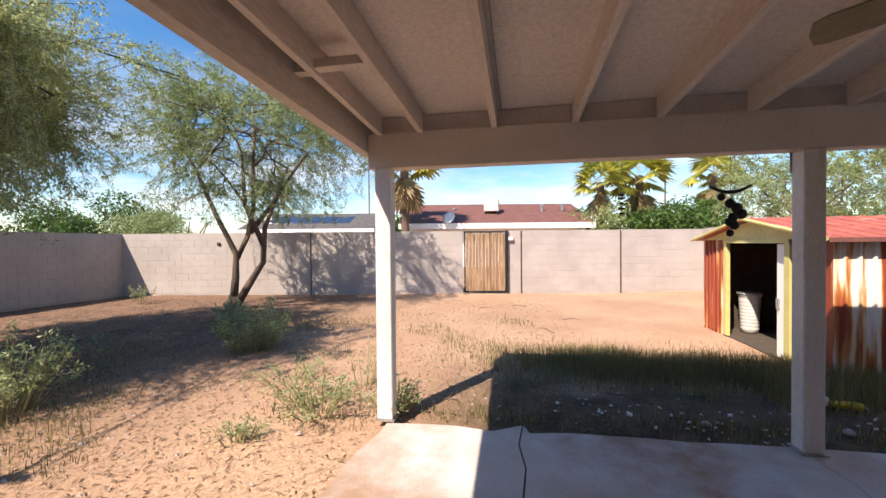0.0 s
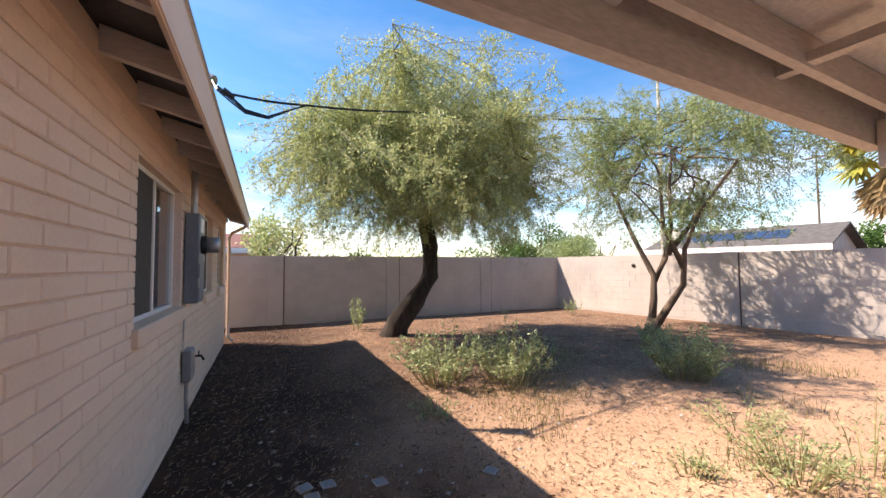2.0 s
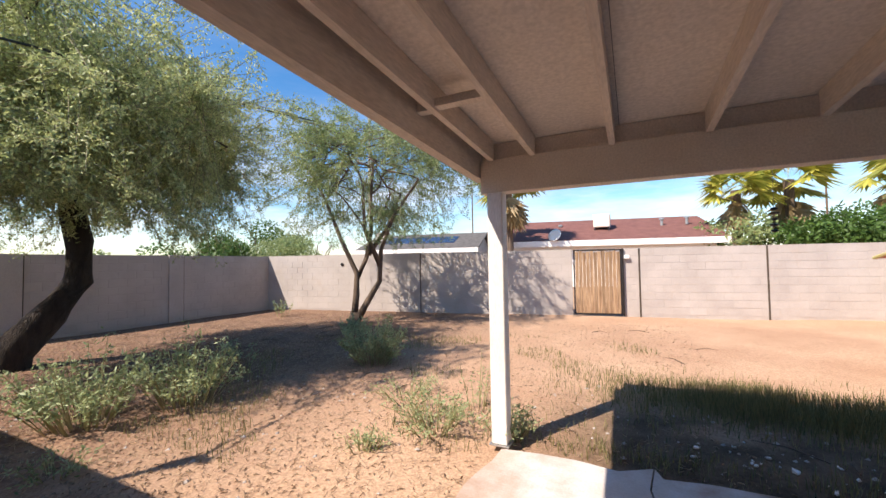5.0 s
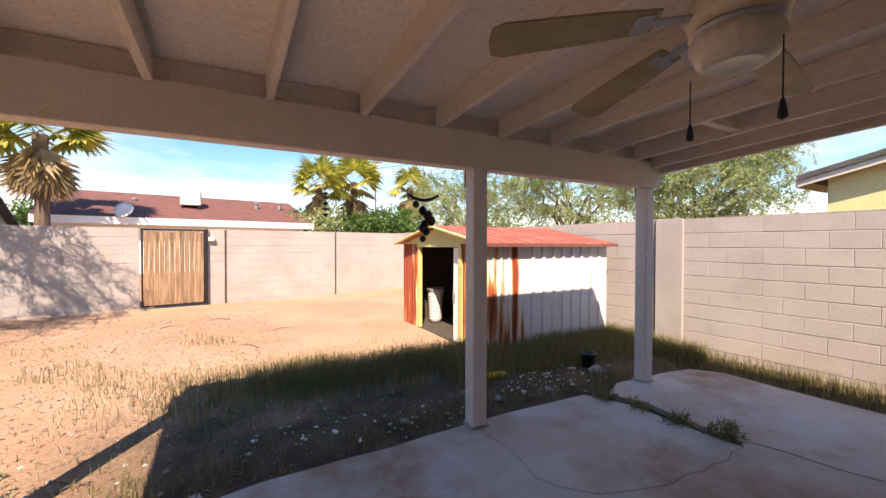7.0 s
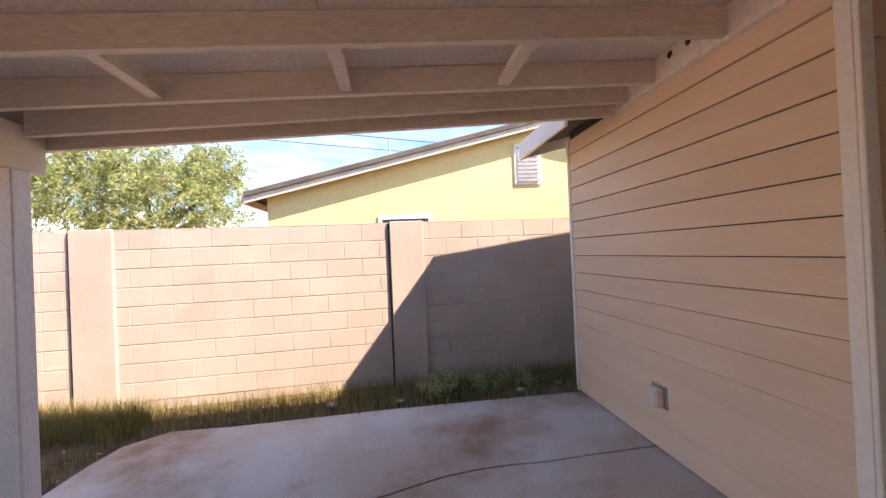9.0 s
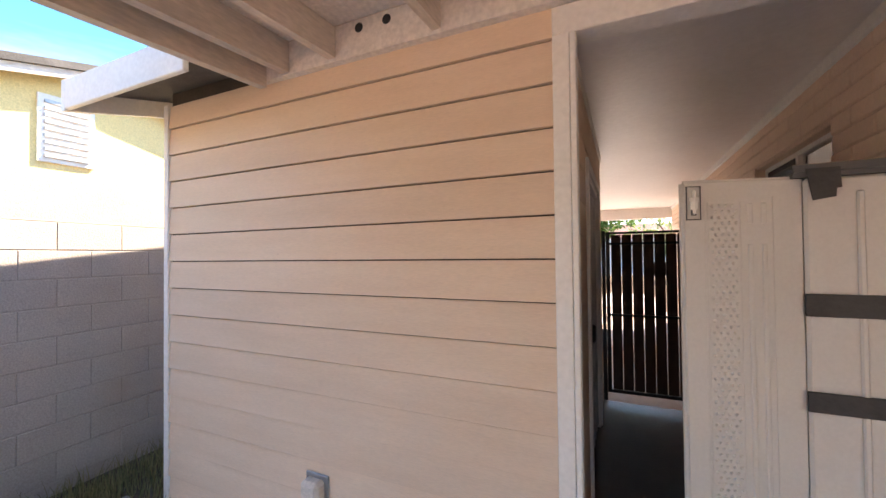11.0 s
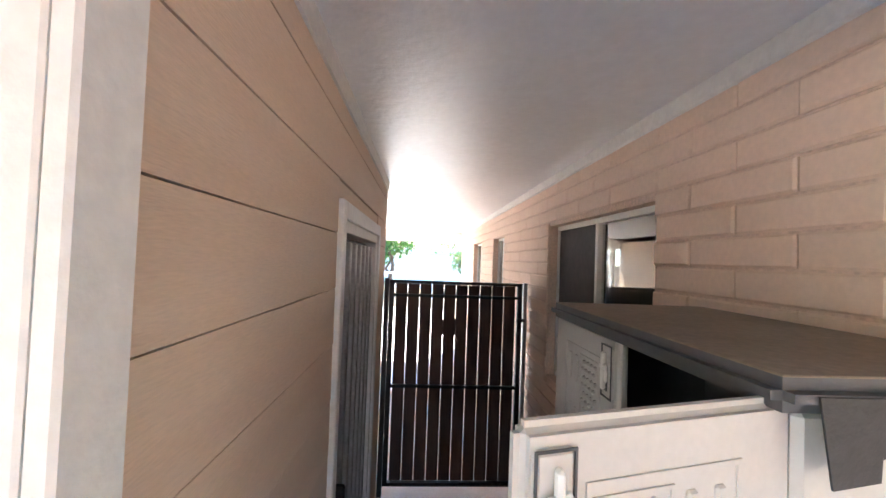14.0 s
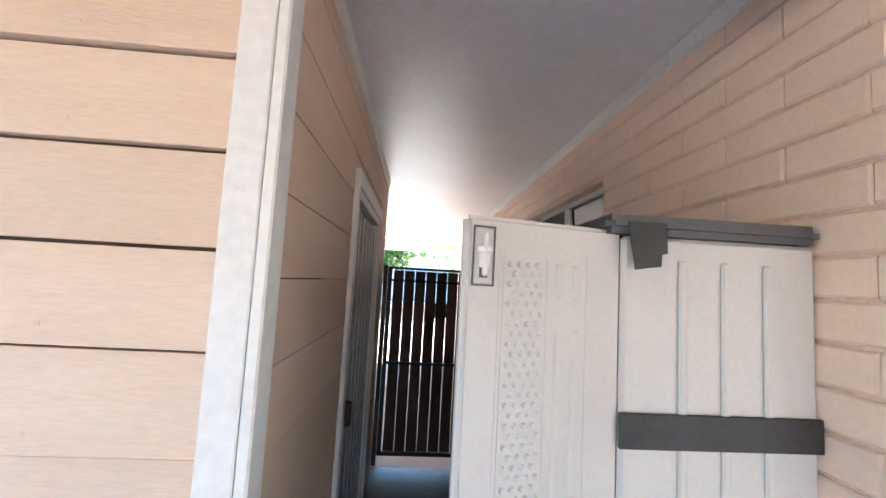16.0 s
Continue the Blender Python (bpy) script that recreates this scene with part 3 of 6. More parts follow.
tagged(link_mesh("trim_end", boxes((2.50, 2.545, -0.03, 0.03, 0.0, 2.64), bevel=0.003), M_WHITE), "thin white end trim of the siding", "trim", kind="structure")
tagged(link_mesh("trim_header", boxes((-1.38, 0.004, -0.09, 0.03, 2.485, 2.60), bevel=0.004), M_WHITE), "white painted header beam over the passage", "trim", kind="structure")
tagged(link_mesh("wall_header", boxes((-1.318, 0.0, -0.08, -0.02, 2.60, 2.78)), M_SIDING), "tan board above the passage header", "wall", kind="structure")

# passage ceiling, sloping floor and edge trims
tagged(link_mesh("ceiling_passage", boxes((-1.318, 0.0, -3.1, -0.08, 2.70, 2.74), (-1.318, 2.4, -9.0, -3.1, 2.70, 2.74)), M_CEIL), "semi-gloss grey painted passage ceiling", "ceiling", kind="structure")
tagged(link_mesh("trim_ceiling_1", boxes((-1.318, -1.284, -9.0, -0.09, 2.635, 2.70), bevel=0.004), M_WHITE), "white ceiling trim along the block wall", "trim", kind="structure")
tagged(link_mesh("trim_ceiling_2", boxes((-0.035, -0.024, -3.05, -0.09, 2.62, 2.70)), M_WHITE), "white ceiling trim along the siding", "trim", kind="structure")

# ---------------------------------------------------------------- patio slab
tagged(link_mesh("floor_passage", boxes((-1.318, 0.0, -3.06, 0.0, -0.12, 0.0)), M_DKFLOOR), "dark concrete passage floor", "floor", kind="structure")
tagged(link_mesh("floor_carport", boxes((0.1, 2.4, -9.0, -3.05, -0.12, 0.0), (-1.318, 0.1, -9.0, -3.06, -0.12, 0.0), (-1.318, 2.4, -16.0, -9.0, -0.12, -0.01)), M_SLAB), "pale concrete carport floor", "floor", kind="structure")


def slab_piece(poly):
    bm = bmesh.new()
    prism(bm, poly, -0.12, 0.0)
    return bm


def crack_line(a, b, n, amp, seed):
    r = random.Random(seed)
    out = []
    for i in range(n + 1):
        f = i / n
        o = 0 if i in (0, n) else amp * (r.random() - 0.5)
        dx, dy = b[0] - a[0], b[1] - a[1]
        ln = math.hypot(dx, dy)
        out.append((a[0] + dx * f - dy / ln * o, a[1] + dy * f + dx / ln * o))
    return out


def build_slab():
    slab = empty("floor_patio", "stained cracked concrete patio slab with grass in its joints", "floor", kind="structure")
    e1 = crack_line((-4.13, 3.1), (-4.02, 4.15), 5, 0.05, 1)
    e2 = crack_line((-4.02, 4.15), (-0.5, 4.30), 12, 0.06, 2)
    c1 = crack_line((-2.9, 4.30), (-2.85, 0.0), 14, 0.14, 3)
    c3 = [(0.74, 3.02), (0.80, 2.96), (0.86, 2.80), (0.88, 2.62), (0.91, 2.47), (1.0, 2.27), (1.05, 2.14), (1.14, 1.88), (1.22, 1.64), (1.26, 1.40), (1.275, 1.15), (1.262, 0.9), (1.285, 0.55), (1.30, 0.16), (1.30, 0.0)]
    c4 = [(0.66, 2.98), (0.50, 2.99), (0.36, 2.94), (0.20, 2.97), (0.09, 2.95), (-0.08, 2.99), (-0.25, 2.97), (-0.48, 3.03), (-0.75, 3.12), (-0.90, 3.28), (-0.975, 3.43), (-0.93, 3.62), (-0.90, 3.85), (-0.93, 4.05), (-0.91, 4.30)]

    def shift(line, d, up=0.0):
        return [(x + d, y + up) for x, y in line]
    e2a = [p for p in e2 if p[0] < -2.95]
    e2b = [p for p in e2 if -2.85 < p[0] < -0.95]
    e2c = [p for p in e2 if -0.86 < p[0]]
    part("slab_piece", slab_piece([(-4.13, 0.0), *e1, *e2a, *shift(c1, -0.006)]), M_SLAB, slab)
    part("slab_piece", slab_piece([*shift(c1, 0.006)[::-1], *e2b, *shift(c4, -0.003, -0.003)[::-1], *shift(c3, -0.011)]), M_SLAB, slab)
    part("slab_piece", slab_piece([*shift(c4, 0.003, 0.003), *e2c, (0.42, 4.27), (0.62, 3.86), (0.62, 3.47), (0.64, 3.12)]), M_SLAB, slab)
    part("slab_piece", slab_piece([*shift(c3, 0.011)[::-1], (0.76, 3.18), (0.75, 3.47), (0.80, 3.85), (0.66, 4.16), (1.0, 4.33), (1.9, 4.28), (2.2, 4.22), (2.42, 3.95), (2.40, 3.4), (2.46, 2.0), (2.47, 0.0)]), M_SLAB, slab)


build_slab()
tagged(link_mesh("slab_bed", boxes((-4.0, 2.4, 0.0, 4.1, -0.13, -0.05)), M_CRACK_SHADE), "dark soil under the slab joints", "soil", kind="structure")


# ---------------------------------------------------------------- patio cover
def deck_z(y):
    return 2.594 + 0.047 * (4.1 - y)


def sloped(bm, x0, x1, y0, y1, drop0, drop1):
    """A board along y under the deck; drops are distances under it, the lower one at each end."""
    return prism(bm, [(y0, deck_z(y0) - drop1[0]), (y1, deck_z(y1) - drop1[1]), (y1, deck_z(y1) - drop0), (y0, deck_z(y0) - drop0)], x0, x1, "x")


deck = bmesh.new()
xs = [-4.27, -3.06, -1.84, -0.62, 0.6, 1.6]
for xa, xb in zip(xs, xs[1:]):
    for ya, yb in ((0.06, 2.2), (2.206, 4.42)):
        prism(deck, [(ya, deck_z(ya)), (yb, deck_z(yb)), (yb, deck_z(yb) + 0.02), (ya, deck_z(ya) + 0.02)], xa + 0.002, xb - 0.002, "x")
tagged(link_mesh("ceiling_patio", deck, M_DECK), "painted plywood patio roof deck seen from below", "ceiling", kind="structure")
tagged(link_mesh("patio_roofing", prism(bmesh.new(), [(0.0, deck_z(0) + 0.024), (4.45, deck_z(4.45) + 0.024), (4.45, deck_z(4.45) + 0.05), (0.0, deck_z(0) + 0.05)], -4.30, 1.63, "x"), M_ROOF),
       "rolled grey roofing on the patio cover", "roof", kind="structure")
RAFT = [-4.07, -3.715, -3.112, -2.494, -1.895, -1.30, -0.70, -0.107, 0.498, 1.087]
for i, x in enumerate(RAFT):
    tagged(link_mesh("rafter", sloped(bmesh.new(), x - 0.022, x + 0.022, 0.06, 4.19, 0.004, (0.162, 0.168)), M_BEAM), "taupe painted patio rafter", "rafter", group="patio rafters")
tagged(link_mesh("edge_beam", sloped(bmesh.new(), -4.27, -4.19, 0.06, 4.36, 0.002, (0.344, 0.302)), M_BEAM), "taupe painted edge board of the patio cover", "beam")
tagged(link_mesh("edge_beam", sloped(bmesh.new(), 1.38, 1.43, 0.06, 4.2, 0.004, (0.17, 0.222)), M_BEAM), "taupe painted doubled edge rafter of the patio cover", "beam")
tagged(link_mesh("edge_beam", sloped(bmesh.new(), 1.55, 1.60, 0.06, 4.42, 0.002, (0.22, 0.275)), M_BEAM), "taupe painted outer edge board of the patio cover", "beam")
tagged(link_mesh("front_beam", boxes((-4.18, 1.54, 4.20, 4.34, 2.145, 2.44), bevel=0.006), M_BEAM), "long taupe painted beam carrying the patio rafters", "beam")
tagged(link_mesh("beam_blocking", boxes((-4.18, 1.54, 4.25, 4.30, 2.44, 2.583)), M_BEAM), "closing board on the patio beam", "board")
for x0, x1, y in ((-4.19, -4.093, 3.13), (-4.047, -3.738, 3.10), (-4.19, -4.093, 1.95), (-4.047, -3.738, 1.3), (0.521, 1.064, 1.14), (0.521, 1.064, 2.15), (0.521, 1.064, 3.24)):
    zt = deck_z(y)
    tagged(link_mesh("blocking", boxes((x0, x1, y - 0.035, y + 0.035, zt - 0.148, zt - 0.098)), M_BEAM), "short taupe blocking between patio rafters", "blocking", group="rafter blockings")
# Added hidden filler keeps sky light out between house and patio roof.
tagged(link_mesh("trim_flashing", boxes((-4.27, 1.6, -0.3, 0.055, 2.772, 2.80)), M_BEAM), "added filler blocking the sky gap between house and patio roof", "trim", kind="structure")
frieze = tagged(link_mesh("trim_ledger", boxes((-4.2, 1.6, 0.004, 0.058, 2.605, 2.782), bevel=0.003), M_DECK), "painted ledger board with round vent holes", "trim", kind="structure")
for x in (1.09, 0.92, 0.76):
    hole = bmesh.new()
    tube(hole, [(x, 0.045, 2.74), (x, 0.0595, 2.74)], 0.024, 14)
    part("vent_hole", hole, M_BLACK, frieze)


def patio_post(x, y):
    post = empty("patio_post", "white painted timber patio post with chipped paint", "post", "patio posts")
    post.location = (x, y, 0)
    part("shaft", boxes((-0.068, 0.068, -0.066, 0.066, 0.012, 2.145), bevel=0.008), M_POST, post)
    part("base_plate", boxes((-0.085, 0.085, -0.08, 0.08, 0.0, 0.012)), M_STEEL, post)
    part("strap", boxes((-0.077, -0.05, 0.068, 0.073, 2.0, 2.144)), M_STEEL, post)
    return post


for px in (-4.05, -0.905, 1.335):
    patio_post(px, 4.25)


# ---------------------------------------------------------------- plants
def leaf_quad(verts, faces, p, d, size, width, r):
    d = d.normalized()
    s = d.cross(Vector((r.uniform(-1, 1), r.uniform(-1, 1), r.uniform(-1, 1))))
    if s.length < 1e-3:
        s = d.orthogonal()
    s = s.normalized() * width
    o = len(verts)
    e = p + d * size
    mid = p + d * size * 0.45
    verts += [tuple(p), tuple(mid + s), tuple(e), tuple(mid - s)]
    faces.append((o, o + 1, o + 2, o + 3))


def unit(r):
    while True:
        v = Vector((r.uniform(-1, 1), r.uniform(-1, 1), r.uniform(-1, 1)))
        if 0.05 < v.length < 1:
            return v.normalized()


def limb(bm, a, b, r0, r1, r, wob=0.12, n=6, seg=6, sag=0.0):
    a, b = Vector(a), Vector(b)
    ln = (b - a).length
    pts, rad = [], []
    for i in range(seg + 1):
        f = i / seg
        o = Vector((r.uniform(-1, 1), r.uniform(-1, 1), r.uniform(-0.5, 0.5))) * wob * ln * 0.25 * math.sin(math.pi * f)
        pts.append(a.lerp(b, f) + o + Vector((0, 0, sag * ln * math.sin(math.pi * f))))
        rad.append(r0 + (r1 - r0) * f)
    tube(bm, pts, rad, n, caps=False)
    return pts


def tree(name, label, trunk_pts, trunk_r, centre, size, twigs, leaves, leaf, width, droop, mat_leaf, mat_bark, seed, limbs=9, hollow=0.45, flat=0.0, spread=0.55, girth=0.45, rise=(-0.1, 0.6), mains=()):
    """A trunk, limbs into the crown, and drooping leafy twigs with gaps between them."""
    r = random.Random(seed)
    t = empty(name, label, "tree")
    wood = bmesh.new()
    tube(wood, trunk_pts, trunk_r, 12)
    fork = Vector(trunk_pts[-1])
    c, s = Vector(centre), Vector(size)
    ends = []
    starts = [fork]
    for line in mains:
        n = len(line) - 1
        thick = 0.095 if line[0][2] < 0.5 else 0.07
        tube(wood, line, [thick + (0.028 - thick) * k / n for k in range(n + 1)], 8)
        ends += [Vector(q) for q in line[-2:]]
    if mains:
        starts = [q for line in mains for q in line[-2:]]
    for i in range(limbs):
        a = 2 * math.pi * (i + r.uniform(-0.3, 0.3)) / limbs
        tgt = c + Vector((math.cos(a) * s.x * spread, math.sin(a) * s.y * spread, s.z * r.uniform(*rise)))
        base = Vector(starts[i % len(starts)])
        pts = limb(wood, base, tgt, trunk_r[-1] * girth * r.uniform(0.8, 1.2), 0.012, r, 0.5, 6, 7, 0.06)
        ends += pts[2:]
        for k in range(4):
            p0 = pts[r.randrange(2, len(pts))]
            q = p0 + Vector((r.uniform(-1, 1) * s.x, r.uniform(-1, 1) * s.y, r.uniform(-0.4, 0.5) * s.z)) * 0.42
            sub = limb(wood, p0, q, 0.018, 0.005, r, 0.5, 4, 5, 0.05)
            ends += sub[1:]
    part("trunk", wood, mat_bark, t, smooth=True)
    verts, faces, tw = [], [], bmesh.new()
    made, tries = 0, 0
    while made < twigs and tries < twigs * 30:
        tries += 1
        d = unit(r)
        rad = r.uniform(hollow, 1.0) ** 0.6
        p = c + Vector((d.x * s.x, d.y * s.y, d.z * s.z)) * rad
        lump = noise.noise(Vector((p.x * 0.55 + seed, p.y * 0.55, p.z * 0.8)))
        if lump < -0.27 + 0.45 * (rad - 0.6) or p.z < c.z - s.z * (0.85 - flat):
            continue
        root = min((ends[r.randrange(len(ends))] for _ in range(24)), key=lambda q: (q - p).length)
        out = (p - root)
        ln = min(out.length, 1.3)
        if ln < 0.05:
            continue
        start = p - out.normalized() * ln
        drop = droop * r.uniform(0.4, 1.4)
        line = [start.lerp(p, f) + Vector((0, 0, -drop * f * f)) for f in (0, 0.33, 0.66, 1.0)]
        tail = line[-1] + Vector((r.uniform(-0.2, 0.2), r.uniform(-0.2, 0.2), -drop * r.uniform(0.5, 1.5)))
        line.append(tail)
        tube(tw, line, [0.006, 0.005, 0.004, 0.003, 0.0015], 3, caps=False)
        for _ in range(leaves):
            f = r.uniform(0.15, 3.99)
            i = int(f)
            q = line[i].lerp(line[i + 1], f - i) + unit(r) * r.uniform(0, 0.10)
            along = (line[i + 1] - line[i]).normalized()
            leaf_quad(verts, faces, q, along * 0.5 + unit(r) * 0.9 + Vector((0, 0, -0.25)), leaf * r.uniform(0.6, 1.4), width * r.uniform(0.7, 1.3), r)
        made += 1
    tagged(part("twig_work", tw, M_TWIG, t), kind="stuff")
    raw_mesh("crown", verts, faces, mat_leaf, t)
    return t


tree("mesquite_tree", "large spreading tree with a dark leaning trunk and feathery green crown",
     [(-11.85, 3.48, -0.15), (-11.8, 3.58, 0.25), (-11.6, 3.95, 0.8), (-11.45, 4.25, 1.35), (-11.45, 4.25, 2.0), (-11.5, 4.15, 2.6)],
     [0.36, 0.27, 0.23, 0.20, 0.19, 0.17], (-10.35, 3.75, 3.66), (3.5, 3.3, 2.0), 3000, 140, 0.048, 0.0088, 0.15, M_LEAF1, M_BARK, 11, limbs=14, hollow=0.15, flat=-0.02)
tree("palo_verde_tree", "multi-stemmed tree with thin trunks and light airy foliage",
     [(-9.6, 9.2, -0.1), (-9.56, 9.2, 0.12), (-9.52, 9.2, 0.3)], [0.19, 0.16, 0.15], (-9.2, 9.5, 4.0), (3.2, 3.1, 2.25), 900, 95, 0.062, 0.0095, 0.12, M_LEAF2, M_BARK2, 23, limbs=12, hollow=0.3, spread=0.5, girth=0.16, rise=(-0.1, 0.6),
     mains=[[(-9.58, 9.2, 0.2), (-9.50, 9.18, 0.75), (-9.48, 9.18, 1.3), (-9.95, 9.1, 2.25), (-10.45, 9.1, 3.3), (-10.95, 9.0, 4.2)],
            [(-9.49, 9.19, 1.15), (-9.30, 9.35, 1.7), (-9.18, 9.42, 2.4), (-9.24, 9.5, 3.4), (-9.15, 9.5, 4.3)],
            [(-9.50, 9.22, 0.1), (-9.2, 9.28, 0.6), (-8.85, 9.3, 1.1), (-8.74, 9.22, 1.9), (-8.3, 9.12, 2.7), (-7.6, 9.2, 3.6)],
            [(-9.25, 9.38, 1.8), (-8.95, 9.8, 2.5), (-8.8, 10.3, 3.5)],
            [(-8.80, 9.26, 1.5), (-9.0, 8.9, 2.4), (-8.75, 8.5, 3.5)]])


def bush(name, label, x, y, w, h, stems, leaves, leaf, width, mat, seed, lean=0.6):
    r = random.Random(seed)
    b = empty(name, label, "bush")
    verts, faces, st = [], [], bmesh.new()
    z0 = near_height(x, y) - 0.02
    for i in range(stems):
        a = r.uniform(0, 2 * math.pi)
        rad = math.sqrt(r.random()) * w
        top = Vector((x + math.cos(a) * rad, y + math.sin(a) * rad, z0 + h * r.uniform(0.45, 1.0) * (1.1 - 0.5 * rad / w)))
        base = Vector((x + math.cos(a) * rad * (1 - lean), y + math.sin(a) * rad * (1 - lean), z0))
        pts = [base, base.lerp(top, 0.5) + Vector((0, 0, 0.06)), top]
        tube(st, pts, [0.006, 0.005, 0.002], 3, caps=False)
        for _ in range(leaves):
            f = r.uniform(0.25, 1.0)
            q = base.lerp(top, f) + Vector((0, 0, 0.06 * math.sin(math.pi * f))) + unit(r) * r.uniform(0, 0.07)
            leaf_quad(verts, faces, q, unit(r) + Vector((0, 0, 0.3)), leaf * r.uniform(0.6, 1.4), width * r.uniform(0.7, 1.3), r)
    tagged(part("stem_work", st, M_STRAW, b), kind="stuff")
    raw_mesh("foliage", verts, faces, mat, b)
    return b


bush("wild_bush", "low grey-green weed bush on the dirt", -8.0, 3.0, 0.75, 0.95, 72, 33, 0.055, 0.010, M_LEAFB, 31)
bush("wild_bush", "taller grey-green weed bush on the dirt", -7.6, 3.75, 0.65, 1.0, 64, 33, 0.055, 0.010, M_LEAFB, 32)
bush("wild_bush", "rounded grey-green weed bush by the thin tree", -6.75, 6.15, 0.62, 0.9, 80, 36, 0.055, 0.010, M_LEAFB, 33)
bush("wild_bush", "sparse weed bush at the foot of the thin tree", -8.4, 7.7, 0.4, 0.6, 30, 35, 0.05, 0.010, M_LEAFB, 34)
bush("sapling", "thin leafy sapling before the side wall", -13.0, 2.9, 0.3, 1.35, 7, 70, 0.06, 0.014, M_LEAFB, 35, 0.5)
bush("sapling", "small weed sapling before the back wall", -12.8, 9.7, 0.35, 0.75, 8, 45, 0.05, 0.012, M_LEAFB, 36, 0.5)
bush("sapling", "thin weed standing on the dirt", -8.6, 5.2, 0.3, 0.6, 8, 30, 0.05, 0.010, M_LEAFB, 37, 0.5)
bush("weed_clump", "sprawling fine weed beside the patio post", -4.75, 4.35, 0.55, 0.42, 42, 23, 0.045, 0.006, M_LEAFB, 38)
bush("weed_clump", "fine leafy weed at the foot of the patio post", -4.05, 4.5, 0.34, 0.35, 25, 22, 0.05, 0.006, M_LEAFB, 39)
bush("weed_clump", "sprawling fine weed on the dirt", -5.4, 4.9, 0.55, 0.3, 28, 18, 0.04, 0.005, M_LEAFB, 40)
bush("weed_clump", "tall wispy weed beside the patio post", -4.55, 4.95, 0.3, 0.75, 8, 12, 0.05, 0.006, M_LEAFB, 41)
bush("weed_clump", "small weed on the dirt", -5.1, 3.7, 0.3, 0.18, 21, 16, 0.035, 0.005, M_LEAFB, 42)
bush("weed_clump", "small weed on the shaded dirt", -7.0, 2.4, 0.3, 0.2, 16, 13, 0.04, 0.008, M_LEAFB, 43)
bush("weed_clump", "small weed on the dirt near the tree", -9.4, 3.2, 0.4, 0.4, 18, 16, 0.05, 0.009, M_LEAFB, 44)
bush("weed_clump", "leafy green weeds at the foot of the side wall", 2.78, 1.45, 0.28, 0.34, 34, 22, 0.045, 0.009, M_LEAFB, 81)
bush("weed_clump", "low green weeds in the shade of the side wall", 2.85, 0.95, 0.26, 0.28, 28, 22, 0.045, 0.009, M_LEAFB, 82)
bush("weed_clump", "thin green weeds beside the storage room corner", 2.98, 0.5, 0.22, 0.2, 20, 18, 0.04, 0.008, M_LEAFB, 83)
bush("joint_grass", "tuft of green grass in the slab joint", 0.60, 3.8, 0.09, 0.12, 18, 12, 0.07, 0.004, M_GRASS, 45, 0.3)
bush("joint_grass", "tuft of grass in the slab joint near the post", 0.55, 4.1, 0.10, 0.13, 24, 12, 0.08, 0.004, M_GRASS, 47, 0.3)
bush("joint_grass", "tuft of grass in the widened slab joint", 0.64, 3.45, 0.08, 0.11, 20, 12, 0.08, 0.004, M_GRASS, 48, 0.3)
bush("joint_grass", "tuft of green grass at the slab corner", 0.75, 3.15, 0.12, 0.16, 24, 14, 0.07, 0.004, M_GRASS, 46, 0.3)


